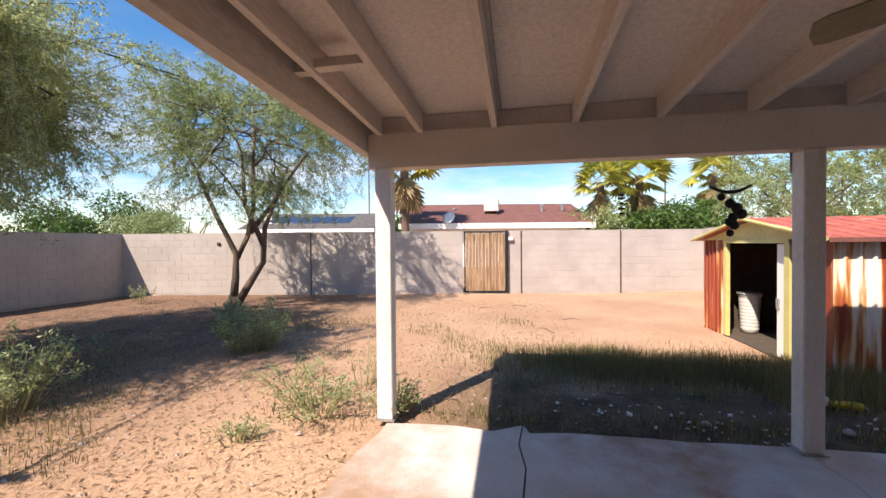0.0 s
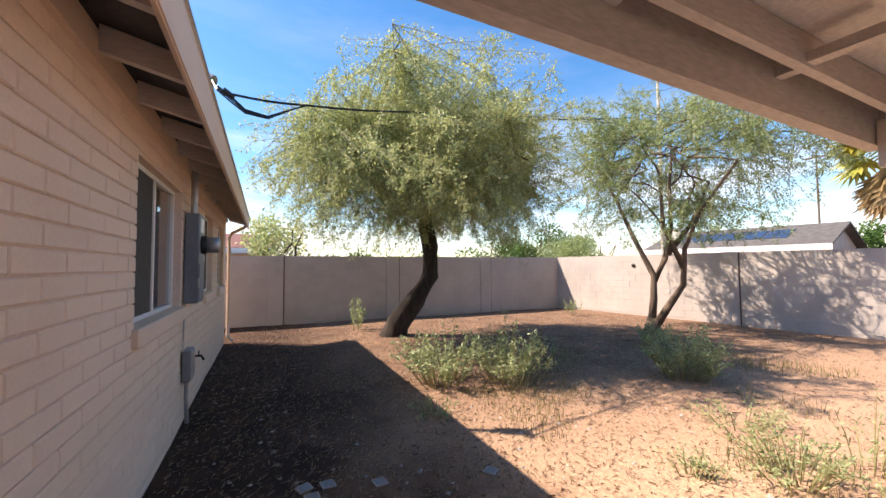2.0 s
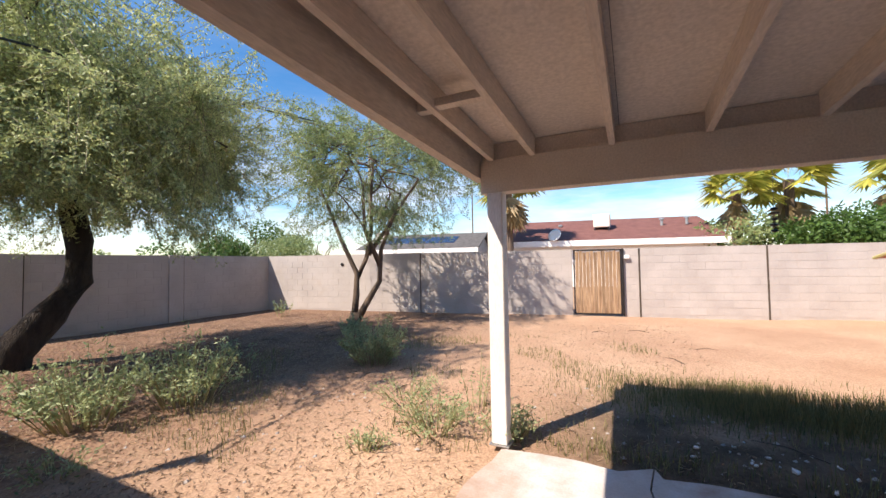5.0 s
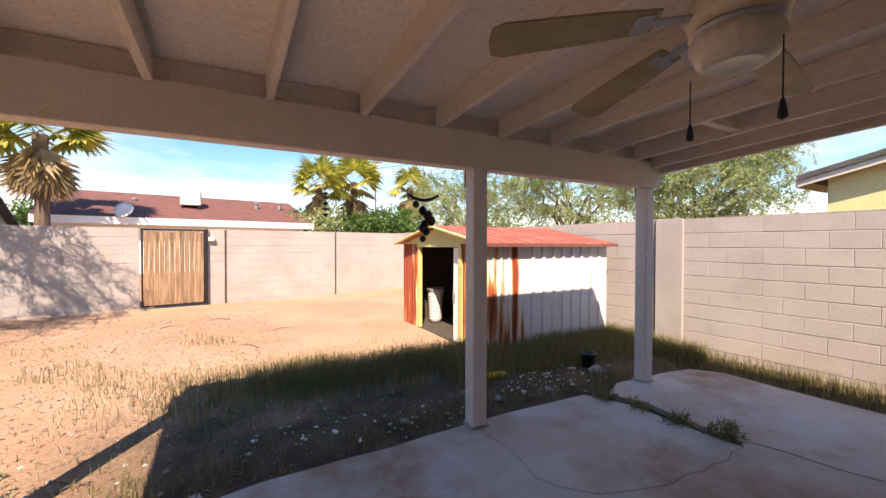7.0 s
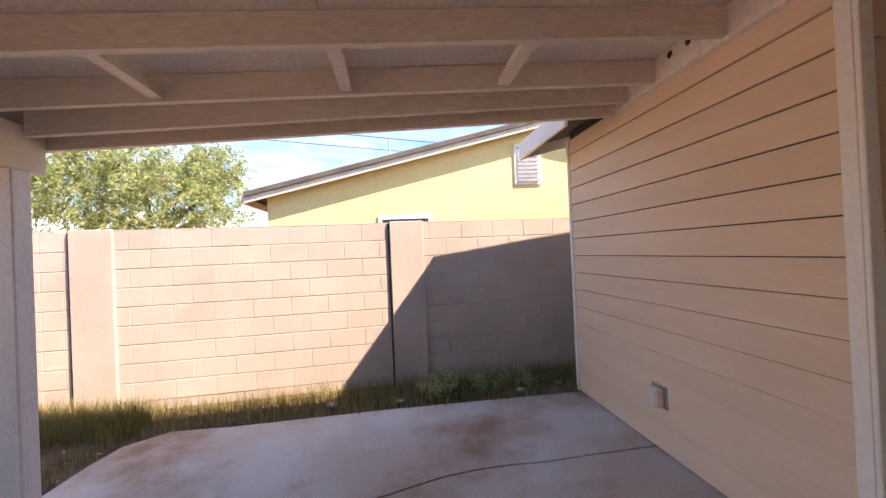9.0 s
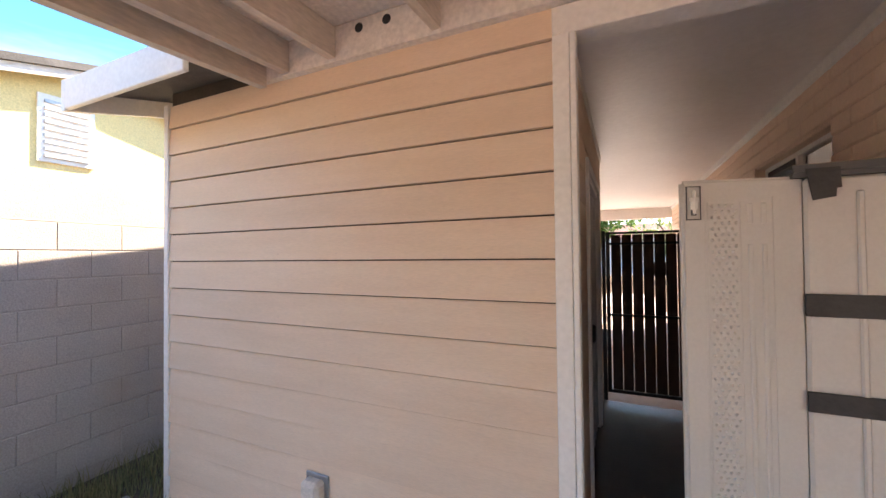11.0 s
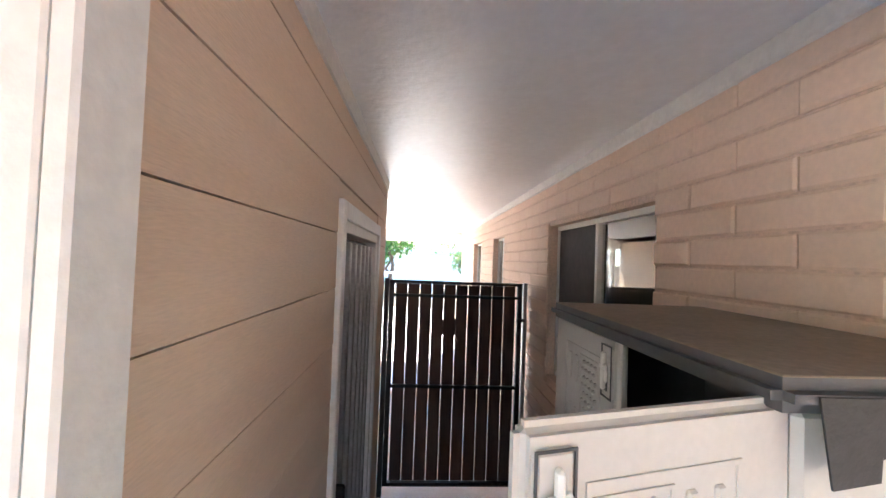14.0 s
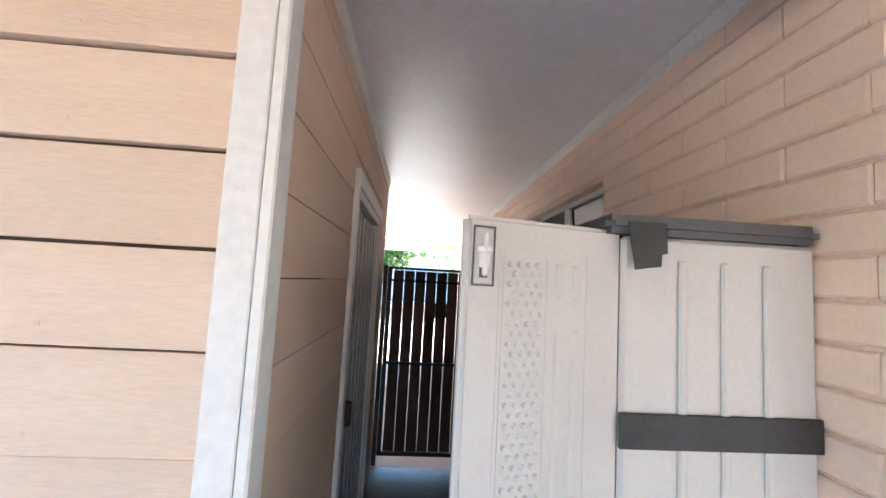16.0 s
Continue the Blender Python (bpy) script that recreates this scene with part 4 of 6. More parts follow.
def grass():
    r = random.Random(5)
    verts, faces = [], []

    def blade(x, y, h):
        z = near_height(x, y) - 0.01
        a = r.uniform(0, 2 * math.pi)
        dx, dy = math.cos(a), math.sin(a)
        w = r.uniform(0.002, 0.0045)
        lean = r.uniform(0.05, 0.45) * h
        b = r.uniform(0, 2 * math.pi)
        lx, ly = math.cos(b) * lean, math.sin(b) * lean
        o = len(verts)
        verts.extend([(x - dx * w, y - dy * w, z), (x + dx * w, y + dy * w, z), (x + dx * w * 0.7 + lx * 0.4, y + dy * w * 0.7 + ly * 0.4, z + h * 0.6),
                      (x - dx * w * 0.7 + lx * 0.4, y - dy * w * 0.7 + ly * 0.4, z + h * 0.6), (x + lx, y + ly, z + h)])
        faces.extend([(o, o + 1, o + 2, o + 3), (o + 3, o + 2, o + 4)])
    n = 0
    while n < 24000:
        x, y = r.uniform(-4.1, 3.0), r.uniform(4.35, 7.5)
        d = noise.noise(Vector((x * 1.1, y * 1.1, 7))) * 0.5 + 0.5
        band = math.exp(-((y - 5.95 + 0.06 * x) / 0.55) ** 2) * min(1, max(0.05, (x + 3.7) / 2.0)) * (0.55 + 0.6 * d)
        edge = 0.55 * math.exp(-((y - 4.5) / 0.2) ** 2)
        side = math.exp(-((x - 2.75) / 0.3) ** 2)
        if 0.25 < x < 2.85 and y > 5.83:
            continue
        if r.random() > max(band * (0.35 + d), 0.6 * edge * d, side, 0.025 * d):
            continue
        blade(x, y, r.uniform(0.08, 0.30) * (0.42 + 0.75 * max(band, side)))
        n += 1
    n = 0
    while n < 9000:
        x, y = r.uniform(2.4, 3.35), r.uniform(-2.5, 6.3)
        if x > 3.46 - 0.06 * (y + 3) - 0.02:
            continue
        if r.random() > 0.25 + 0.75 * math.exp(-((x - 3.1) / 0.35) ** 2):
            continue
        blade(x, y, r.uniform(0.06, 0.24))
        n += 1
    n = 0
    while n < 3600:
        x, y = r.uniform(-9, -2.5), r.uniform(3.0, 9)
        d = noise.noise(Vector((x * 0.8, y * 0.8, 2)))
        if d < 0.16:
            continue
        if -4.2 < x and y < 4.3:
            continue
        blade(x, y, r.uniform(0.04, 0.15))
        n += 1
    n = 0
    while n < 7000:
        x, y = r.uniform(-0.6, 2.9), r.uniform(4.95, 5.82)
        if r.random() > 0.15 + 0.85 * ((y - 4.95) / 0.87) ** 1.5:
            continue
        blade(x, y, r.uniform(0.10, 0.34))
        n += 1
    tagged(raw_mesh("grass", verts, faces, M_GRASS), "dry yellow-green grass along the slab and wall", "grass", kind="stuff")


grass()


def litter():
    r = random.Random(8)
    verts, faces = [], []
    n = 0
    while n < 42000:
        x, y = r.uniform(-14.5, -2.0), r.uniform(0.05, 11.5)
        if -4.15 < x and y < 4.35:
            continue
        dens = 0.25 + 0.75 * math.exp(-(((x + 10) / 4) ** 2 + ((y - 4) / 4) ** 2)) + 0.5 * math.exp(-((x + 6) ** 2 + (y - 2) ** 2) / 6)
        if r.random() > dens:
            continue
        z = near_height(x, y) + 0.006
        a = r.uniform(0, math.pi)
        ln, w = r.uniform(0.012, 0.06), r.uniform(0.0012, 0.0038)
        dx, dy = math.cos(a), math.sin(a)
        o = len(verts)
        t = r.uniform(-0.01, 0.015)
        verts.extend([(x - dy * w, y + dx * w, z), (x + dy * w, y - dx * w, z), (x + dx * ln + dy * w, y + dy * ln - dx * w, z + t + 0.006), (x + dx * ln - dy * w, y + dy * ln + dx * w, z + t + 0.006),
                      (x + dx * ln / 2, y + dy * ln / 2, z + 0.010)])
        faces.extend([(o, o + 1, o + 4), (o + 1, o + 2, o + 4), (o + 2, o + 3, o + 4), (o + 3, o, o + 4)])
        n += 1
    tagged(raw_mesh("leaf_litter", verts, faces, M_LITTER), "dry twigs and leaf litter strewn on the dirt", "litter", kind="stuff")
    verts, faces = [], []
    for i in range(420):
        if i < 200:
            x, y = r.uniform(-9, -4.3), r.uniform(0.2, 5)
        else:
            x, y = r.uniform(-4, 3.0), r.uniform(4.4, 6.4)
        s = r.uniform(0.006, 0.028)
        z = near_height(x, y)
        o = len(verts)
        verts.extend([(x + s * dx * r.uniform(0.7, 1.2), y + s * dy * r.uniform(0.7, 1.2), z + s * 0.7 * dz) for dx, dy, dz in ((1, 0, 0), (0, 1, 0.2), (-1, 0, 0), (0, -1, 0.1), (0.2, 0.1, 1))])
        faces.extend([(o, o + 1, o + 4), (o + 1, o + 2, o + 4), (o + 2, o + 3, o + 4), (o + 3, o, o + 4)])
    tagged(raw_mesh("pebbles", verts, faces, M_BLOCK), "pale pebbles and rubble chips on the soil", "pebbles", kind="stuff")


litter()


def shards():
    r = random.Random(15)
    verts, faces = [], []
    for i in range(150):
        c = ((0.45, 4.75), (0.1, 4.62), (0.85, 4.85), (-1.2, 4.6), (-2.2, 4.8))[r.randrange(5)]
        x, y = c[0] + r.gauss(0, 0.3), max(4.42, c[1] + r.gauss(0, 0.16))
        z, s, a = near_height(x, y) + 0.004, r.uniform(0.006, 0.024) * r.choice((0.6, 1, 1.5)), r.uniform(0, 6.28)
        o = len(verts)
        ring = [(x + s * f * math.cos(a + k * 1.45), y + s * f * math.sin(a + k * 1.45)) for k, f in enumerate((1, r.uniform(0.4, 0.8), 0.9, r.uniform(0.4, 0.8)))]
        tilt = [r.uniform(0, 0.6) * s for _ in ring]
        verts.extend([(px, py, z) for px, py in ring] + [(px, py, z + 0.004 + t) for (px, py), t in zip(ring, tilt)])
        faces.append((o + 4, o + 5, o + 6, o + 7))
        faces.extend([(o + k, o + (k + 1) % 4, o + 4 + (k + 1) % 4, o + 4 + k) for k in range(4)])
    tagged(raw_mesh("rubble_shards", verts, faces, M_WHITE), "pale shards and paper scraps strewn on the soil", "rubble", kind="stuff")


shards()


def palm(x, y, h, seed, green, dry, size, label):
    r = random.Random(seed)
    p = empty("palm_tree", label, "palm")
    tr = bmesh.new()
    tube(tr, [(x, y, -0.2), (x + 0.05, y, h * 0.5), (x, y, h)], [0.3, 0.24, 0.26], 10)
    part("trunk", tr, M_BARK2, p)
    for mat, count, nm in ((M_PALM, green, "green_fronds"), (M_PALMD, dry, "dry_fronds")):
        verts, faces = [], []
        for i in range(count):
            a = r.uniform(0, 2 * math.pi)
            el = r.uniform(-0.25, 1.25) if mat is M_PALM else r.uniform(-1.5, -1.05)
            d = Vector((math.cos(a) * math.cos(el), math.sin(a) * math.cos(el), math.sin(el)))
            hub = Vector((x, y, h - (0.0 if mat is M_PALM else r.uniform(0, 0.8)))) + d * size * (r.uniform(0.45, 0.6) if mat is M_PALM else r.uniform(0.2, 0.4))
            s = d.cross(Vector((0, 0, 1))).normalized()
            u = s.cross(d)
            o = len(verts)
            verts.extend([(x, y, h), tuple(hub + s * 0.02), tuple(hub - s * 0.02)])
            faces.append((o, o + 1, o + 2))
            for k in range(17):
                b = radians(-100 + 200 * k / 16)
                tip = hub + (d * math.cos(b) + s * math.sin(b)) * size * r.uniform(0.5, 0.62) - u * 0.05 + Vector((0, 0, -0.22 * size * abs(math.sin(b)) - 0.1 * size))
                mid = hub.lerp(tip, 0.55)
                wd = (s * math.cos(b) - d * math.sin(b)) * 0.045 * size
                o = len(verts)
                verts.extend([tuple(hub), tuple(mid + wd + u * 0.03), tuple(tip), tuple(mid - wd)])
                faces.extend([(o, o + 1, o + 2), (o, o + 2, o + 3)])
        raw_mesh(nm, verts, faces, mat, p)


palm(-9.75, 24.2, 6.1, 51, 22, 18, 2.3, "fan palm with a shaggy dry skirt behind the wall")
palm(2.7, 29.5, 5.6, 52, 22, 5, 2.3, "yellowing fan palm behind the wall")
palm(5.6, 31.0, 6.2, 53, 24, 5, 2.6, "large fan palm with drooping yellow fronds behind the wall")
palm(9.9, 30.0, 6.0, 54, 20, 4, 2.1, "green fan palm behind the shed")


def shrub_mass(name, label, x, y, w, d, h, n, mat, seed, leaf=0.35, z0=0.0):
    """A far crown of loose leaf clumps with an uneven outline."""
    r = random.Random(seed)
    t = empty(name, label, "tree")
    wood = bmesh.new()
    for k in range(4):
        a = r.uniform(0, 6.28)
        limb(wood, (x + r.uniform(-0.2, 0.2), y, -0.1), (x + math.cos(a) * w * 0.5, y + math.sin(a) * d * 0.5, h * 0.75), 0.14, 0.03, r, 0.4, 6, 5)
    part("trunk", wood, M_BARK2, t)
    verts, faces = [], []
    lobes = [(Vector((x + r.uniform(-0.7, 0.7) * w, y + r.uniform(-0.7, 0.7) * d, z0 + (h - z0) * r.uniform(0.3, 0.8))), r.uniform(0.3, 0.5)) for _ in range(12)]
    for i in range(n):
        c, s = lobes[r.randrange(len(lobes))]
        v = unit(r)
        rad = r.uniform(0.5, 1.0) * s
        p = c + Vector((v.x * w * rad, v.y * d * rad, v.z * (h - z0) * 0.55 * rad))
        p.z = max(p.z, 0.2)
        leaf_quad(verts, faces, p, unit(r), leaf * r.uniform(0.5, 1.4), leaf * 0.22, r)
    raw_mesh("crown", verts, faces, mat, t)


def airy_tree(label, x, y, w, d, h, z, twigs, seed):
    """A neighbour's tree: short trunk, arching limbs and loose sprays of leaves."""
    tree("neighbour_tree", label, [(x, y, -0.1), (x + 0.1, y, 0.8), (x, y + 0.1, 1.6)], [0.2, 0.17, 0.15], (x, y, z), (w, d, h), twigs, 70, 0.10, 0.017, 0.22, M_LEAF2, M_BARK2, seed, limbs=8, hollow=0.25, flat=0.1)


shrub_mass("neighbour_tree", "dense dark green tree far behind the wall", -34.5, 25.5, 4.5, 4.0, 5.8, 9000, M_LEAFD, 61, 0.28)
shrub_mass("neighbour_tree", "paler shrub far behind the wall", -27.0, 25.0, 4.0, 3.5, 4.2, 7000, M_LEAF2, 62, 0.2)
shrub_mass("neighbour_tree", "dark bushes under the palms behind the wall", 7.5, 29.5, 4.2, 2.5, 4.6, 9000, M_LEAFD, 63, 0.28)
shrub_mass("neighbour_tree", "green bush under the palm behind the wall", 2.5, 28.2, 2.2, 1.5, 4.2, 2200, M_LEAF2, 64, 0.3)
airy_tree("wide airy tree with bare arching limbs behind the side wall", 9.2, 12.6, 4.3, 3.3, 2.3, 3.9, 560, 65)
airy_tree("dense yellow-green tree behind the side wall", 12.2, 9.2, 3.4, 3.0, 2.5, 3.9, 760, 66)
airy_tree("airy tree behind the shed", 7.5, 17.5, 3.4, 3.0, 2.0, 3.6, 420, 67)
shrub_mass("neighbour_tree", "yellow-green tree beyond the side yard", -26.0, 1.5, 2.2, 2.4, 4.7, 2600, M_LEAF1, 68, 0.25)
shrub_mass("neighbour_tree", "small round green tree far behind the wall", -15.5, 42.0, 2.0, 2.0, 5.0, 1800, M_LEAFD, 69, 0.35)
for k, (sx, sy, sw) in enumerate(((-33, 6, 4), (-36, 13, 5), (-30, 17, 3), (-40, 2, 5), (24, 38, 6), (34, 20, 5), (-4, 48, 4))):
    shrub_mass("far_tree", "hazy green tree in the distance", sx, sy, sw, 3.0, (2.7 if k < 4 else 4.2) + (k % 3) * 0.3, 2500, M_LEAF2 if k % 2 else M_LEAFD, 70 + k, 0.28)
shrub_mass("street_tree", "green tree in the front yard beyond the carport", 1.5, -24.0, 3.0, 2.5, 5.0, 2600, M_LEAFD, 90, 0.35, 1.0)
shrub_mass("street_tree", "green hedge tree in the front yard beyond the carport", -3.6, -26.0, 3.0, 2.0, 4.5, 2600, M_LEAF2, 91, 0.35, 0.3)


# ---------------------------------------------------------------- neighbours
def gable_house(name, label, m, length, depth, eave, ridge, wall_mat, roof_mat, over=0.5):
    h = empty(name, label, "house")
    h.matrix_world = m
    part("wall", boxes((0, length, 0, depth, -0.1, eave), bevel=0.01), wall_mat, h)
    t = 0.12
    for sgn in (0, 1):
        ya, yb = (-over, depth / 2) if not sgn else (depth + over, depth / 2)
        drop = (ridge - eave) * over / (depth / 2)
        bm = prism(bmesh.new(), [(ya, eave - drop), (yb, ridge), (yb, ridge + t), (ya, eave - drop + t)], -over, length + over, "x")
        part("roof", bm, roof_mat, h)
    part("gable", prism(bmesh.new(), [(0, eave), (depth, eave), (depth / 2, ridge)], 0.02, 0.12, "x"), wall_mat, h)
    part("gable", prism(bmesh.new(), [(0, eave), (depth, eave), (depth / 2, ridge)], length - 0.12, length - 0.02, "x"), wall_mat, h)
    drop = (ridge - eave) * over / (depth / 2)
    part("fascia", boxes((-over, length + over, -over - 0.06, -over - 0.01, eave - drop - 0.25, eave - drop + 0.1)), M_WHITE, h, "white fascia board")
    return h


red = gable_house("neighbour_house", "low house with a red-brown shingle roof behind the back wall", pose(-10.0, 25.6, 0, 0, 0, 10.5), 11.6, 9.0, 2.85, 4.35, M_WHITE, M_REDROOF)


def roof_cooler(x, y, z):
    c = empty("roof_cooler", "square off-white evaporative cooler on a red roof", "cooler")
    part("cabinet", boxes((x - 0.5, x + 0.5, y - 0.5, y + 0.5, z + 0.3, z + 1.15), bevel=0.03), M_BEAM, c)
    part("louvre_panel", boxes(*[(x - 0.42, x + 0.42, y - 0.515, y - 0.502, z + 0.38 + k * 0.09, z + 0.42 + k * 0.09) for k in range(8)]), M_WHITE, c)
    for sx in (-0.45, 0.38):
        part("leg", boxes((x + sx, x + sx + 0.07, y - 0.45, y - 0.38, z - 0.7, z + 0.3)), M_BLACKM, c)
    part("rear_support", boxes((x - 0.45, x + 0.45, y + 0.3, y + 0.38, z - 0.1, z + 0.3)), M_BLACKM, c)
    return c


roof_cooler(-4.7, 28.6, 3.4)


def dish(x, y, z):
    d = empty("satellite_dish", "pale satellite dish on a roof edge", "dish")
    bm = bmesh.new()
    lathe(bm, [(0.02, 0.0), (0.25, 0.03), (0.42, 0.10), (0.43, 0.11), (0.25, 0.05), (0.02, 0.02)], 20, pose(x, y, z, 65, 0, -20))
    part("reflector", bm, M_WHITE, d, smooth=True)
    part("mast", tube(bmesh.new(), [(x, y + 0.05, z - 0.6), (x, y + 0.05, z)], 0.03, 8), M_STEEL, d)


dish(-7.2, 25.6, 3.1)
for vx, vy, vz in ((-7.4, 28.9, 3.75), (-1.2, 29.6, 3.9), (0.2, 29.8, 3.95)):
    v = empty("roof_vent", "small dark roof vent on the red roof", "vent", "roof vents")
    part("pipe", tube(bmesh.new(), [(vx, vy, vz - 0.2), (vx, vy, vz + 0.2)], 0.09, 10), M_STEEL, v)
    part("cap", lathe(bmesh.new(), [(0.16, vz + 0.2), (0.16, vz + 0.26), (0.04, vz + 0.32)], 12, Matrix.Translation((vx, vy, 0))), M_STEEL, v)
solar = gable_house("neighbour_house", "grey-roofed house with solar panels behind the back wall", pose(-24.5, 29.0, 0, 0, 0, 10), 10.0, 9.0, 2.8, 4.2, M_BLOCK, M_ROOF)
M_PANEL = material("solar_panel_glass", (0.02, 0.03, 0.06), (0.03, 0.045, 0.09), 2, 0.15, 0.0)
for k in range(5):
    bm = boxes((1.2 + k * 1.4, 2.5 + k * 1.4, 0, 2.2, 0, 0.05), bevel=0.006)
    bm.transform(pose(0, 1.1, 3.25, math.degrees(math.atan2(1.4, 4.5)), 0, 0))
    part("solar_panel", bm, M_PANEL, solar)
roof_cooler(-24.0, 31.5, 3.3)
gable_house("neighbour_house", "pinkish house beyond the side yard wall", pose(-32.0, -6.0, 0, 0, 0, 90), 7.0, 8.0, 2.9, 4.0, M_PINK, M_REDROOF)
gable_house("street_house", "pale house across the street beyond the carport", pose(14.0, -34.0, 0, 0, 0, 180), 24.0, 8.0, 2.9, 4.2, M_WHITE, M_REDROOF)


def yellow_house():
    h = empty("yellow_house", "yellow stucco house with a beige-edged gable over the side wall", "house")
    x0, x1 = 5.45, 16.0
    pk, sl = (-0.9, 3.765), 0.242

    def rz(y):
        return pk[1] - sl * abs(y - pk[0])
    ya, yb = 3.97, 2 * pk[0] - 3.97
    part("wall", prism(bmesh.new(), [(yb, -0.1), (ya, -0.1), (ya, rz(ya)), (pk[0], pk[1]), (yb, rz(yb))], x0, x1, "x"), M_YELLOW, h)
    for y_out in (4.27, 2 * pk[0] - 4.27):
        part("roof", prism(bmesh.new(), [(y_out, rz(y_out) + 0.03), (pk[0], pk[1] + 0.03), (pk[0], pk[1] + 0.11), (y_out, rz(y_out) + 0.11)], x0 - 0.24, x1, "x"), M_ROOF, h)
        part("barge_board", prism(bmesh.new(), [(y_out, rz(y_out) - 0.07), (pk[0], pk[1] - 0.07), (pk[0], pk[1] + 0.027), (y_out, rz(y_out) + 0.027)], x0 - 0.20, x0 - 0.165, "x"), M_BEAM, h, "dusty beige barge board")
    part("fascia", boxes((x0 - 0.16, x1, 4.27, 4.31, rz(4.27) - 0.08, rz(4.27) + 0.10)), M_BEAM, h, "dusty beige fascia")
    vent = part("gable_vent", boxes((x0 - 0.03, x0 - 0.004, -0.84, -0.34, 2.68, 3.42)), M_WHITE, h, "white louvred gable vent")
    for k in range(9):
        part("slat", boxes((x0 - 0.055, x0 - 0.031, -0.79, -0.39, 2.73 + k * 0.074, 2.765 + k * 0.074)), M_STEEL, vent)
    win = part("window", boxes((x0 - 0.03, x0 - 0.004, 1.2, 2.14, 1.2, 2.2)), M_BEAM, h, "pale framed window top")
    part("pane", boxes((x0 - 0.034, x0 - 0.031, 1.27, 2.07, 1.27, 2.12)), M_PANEL, win)
    part("antenna", tube(bmesh.new(), [(x0 + 2, 1.9, 3.0), (x0 + 2, 1.9, 4.1)], 0.02, 6), M_STEEL, h)


yellow_house()


# ---------------------------------------------------------------- poles and wires
def pole(x, y, h, arm, label, mat=None):
    p = empty("utility_pole", label, "pole")
    part("shaft", tube(bmesh.new(), [(x, y, -0.3), (x, y, h)], [0.12, 0.07], 10), mat or M_BARK2, p)
    if arm:
        part("crossarm", boxes((x - arm, x + arm, y - 0.06, y + 0.06, h - 0.6, h - 0.45)), mat or M_BARK2, p)


M_POLE = material("pale_weathered_pole", (0.42, 0.38, 0.33), (0.55, 0.50, 0.44), 2, 0.9, 0.3, 30)
pole(-18.2, 21.6, 13.5, 0, "pale utility pole behind the tree", M_POLE)
pole(-23, 52, 13.0, 0.9, "distant utility pole behind the houses")
pole(14.5, 52, 13.0, 0.9, "distant utility pole behind the palms")


def wire_run(knots, r=0.013):
    pts = []
    for a, b in zip(knots, knots[1:]):
        pts += [Vector(a).lerp(Vector(b), i / 6) + Vector((0, 0, -0.02 * math.sin(math.pi * i / 6))) for i in range(6)]
    return tube(bmesh.new(), pts + [Vector(knots[-1])], r, 5)


def wire(a, b, sag, r=0.014, n=24):
    a, b = Vector(a), Vector(b)
    pts = [a.lerp(b, i / n) + Vector((0, 0, -sag * 4 * (i / n) * (1 - i / n))) for i in range(n + 1)]
    return tube(bmesh.new(), pts, r, 5)


tagged(link_mesh("service_wire", wire_run([(-7.64, 0.40, 3.35), (-7.83, 1.19, 3.43), (-8.17, 2.61, 3.71), (-8.58, 4.3, 4.03), (-9.6, 8.4, 5.02), (-10.2, 10.2, 5.66), (-18.2, 21.6, 10.3)]), M_BLACK), "black service wire from the house mast to the pole", "wire")
tagged(link_mesh("power_line", wire((14.5, 52, 12.5), (40, -30, 11), 0.8, 0.03), M_BLACK), "thin power line over the neighbour's roof", "wire")
tagged(link_mesh("power_line", wire((14.5, 52, 11.6), (40, -30, 10), 0.8, 0.025), M_BLACK), "thin lower power line over the neighbour's roof", "wire")


# ---------------------------------------------------------------- shed
def rust_material(base, base2, amount):
    m = bpy.data.materials.new("rusting_sheet_metal")
    m.use_nodes = True
    n, l = m.node_tree.nodes, m.node_tree.links
    b = n["Principled BSDF"]
    b.inputs["Roughness"].default_value = 0.6
    pos = n.new("ShaderNodeNewGeometry").outputs["Position"]
    mp = n.new("ShaderNodeMapping")
    mp.inputs["Scale"].default_value = (4.0, 4.0, 0.35)
    l.new(pos, mp.inputs["Vector"])
    t = n.new("ShaderNodeTexNoise")
    t.inputs["Scale"].default_value, t.inputs["Detail"].default_value = 1.7, 9
    l.new(mp.outputs["Vector"], t.inputs["Vector"])
    r = n.new("ShaderNodeValToRGB")
    r.color_ramp.elements[0].position, r.color_ramp.elements[0].color = amount, (*base, 1)
    r.color_ramp.elements[1].position, r.color_ramp.elements[1].color = amount + 0.12, (0.30, 0.055, 0.025, 1)
    e = r.color_ramp.elements.new(amount + 0.04)
    e.color = (*base2, 1)
    e = r.color_ramp.elements.new(amount + 0.07)
    e.color = (0.55, 0.23, 0.07, 1)
    l.new(t.outputs["Fac"], r.inputs["Fac"])
    l.new(r.outputs["Color"], b.inputs["Base Color"])
    return m


M_SHEDW = rust_material((0.74, 0.72, 0.70), (0.70, 0.64, 0.50), 0.60)
M_SHEDC = rust_material((0.74, 0.70, 0.66), (0.70, 0.58, 0.42), 0.44)
M_SHEDR = rust_material((0.60, 0.50, 0.40), (0.62, 0.42, 0.25), 0.36)
M_SHEDY = material("faded_yellow_paint", (0.55, 0.50, 0.18), (0.66, 0.60, 0.27), 3, 0.6, 0.15, 50, stain=(0.40, 0.12, 0.05), stain_at=0.66, stain_scale=4)
M_DARKRED = material("dull_red_brown_metal", (0.16, 0.06, 0.05), (0.24, 0.10, 0.08), 3, 0.6, 0.2, 40)
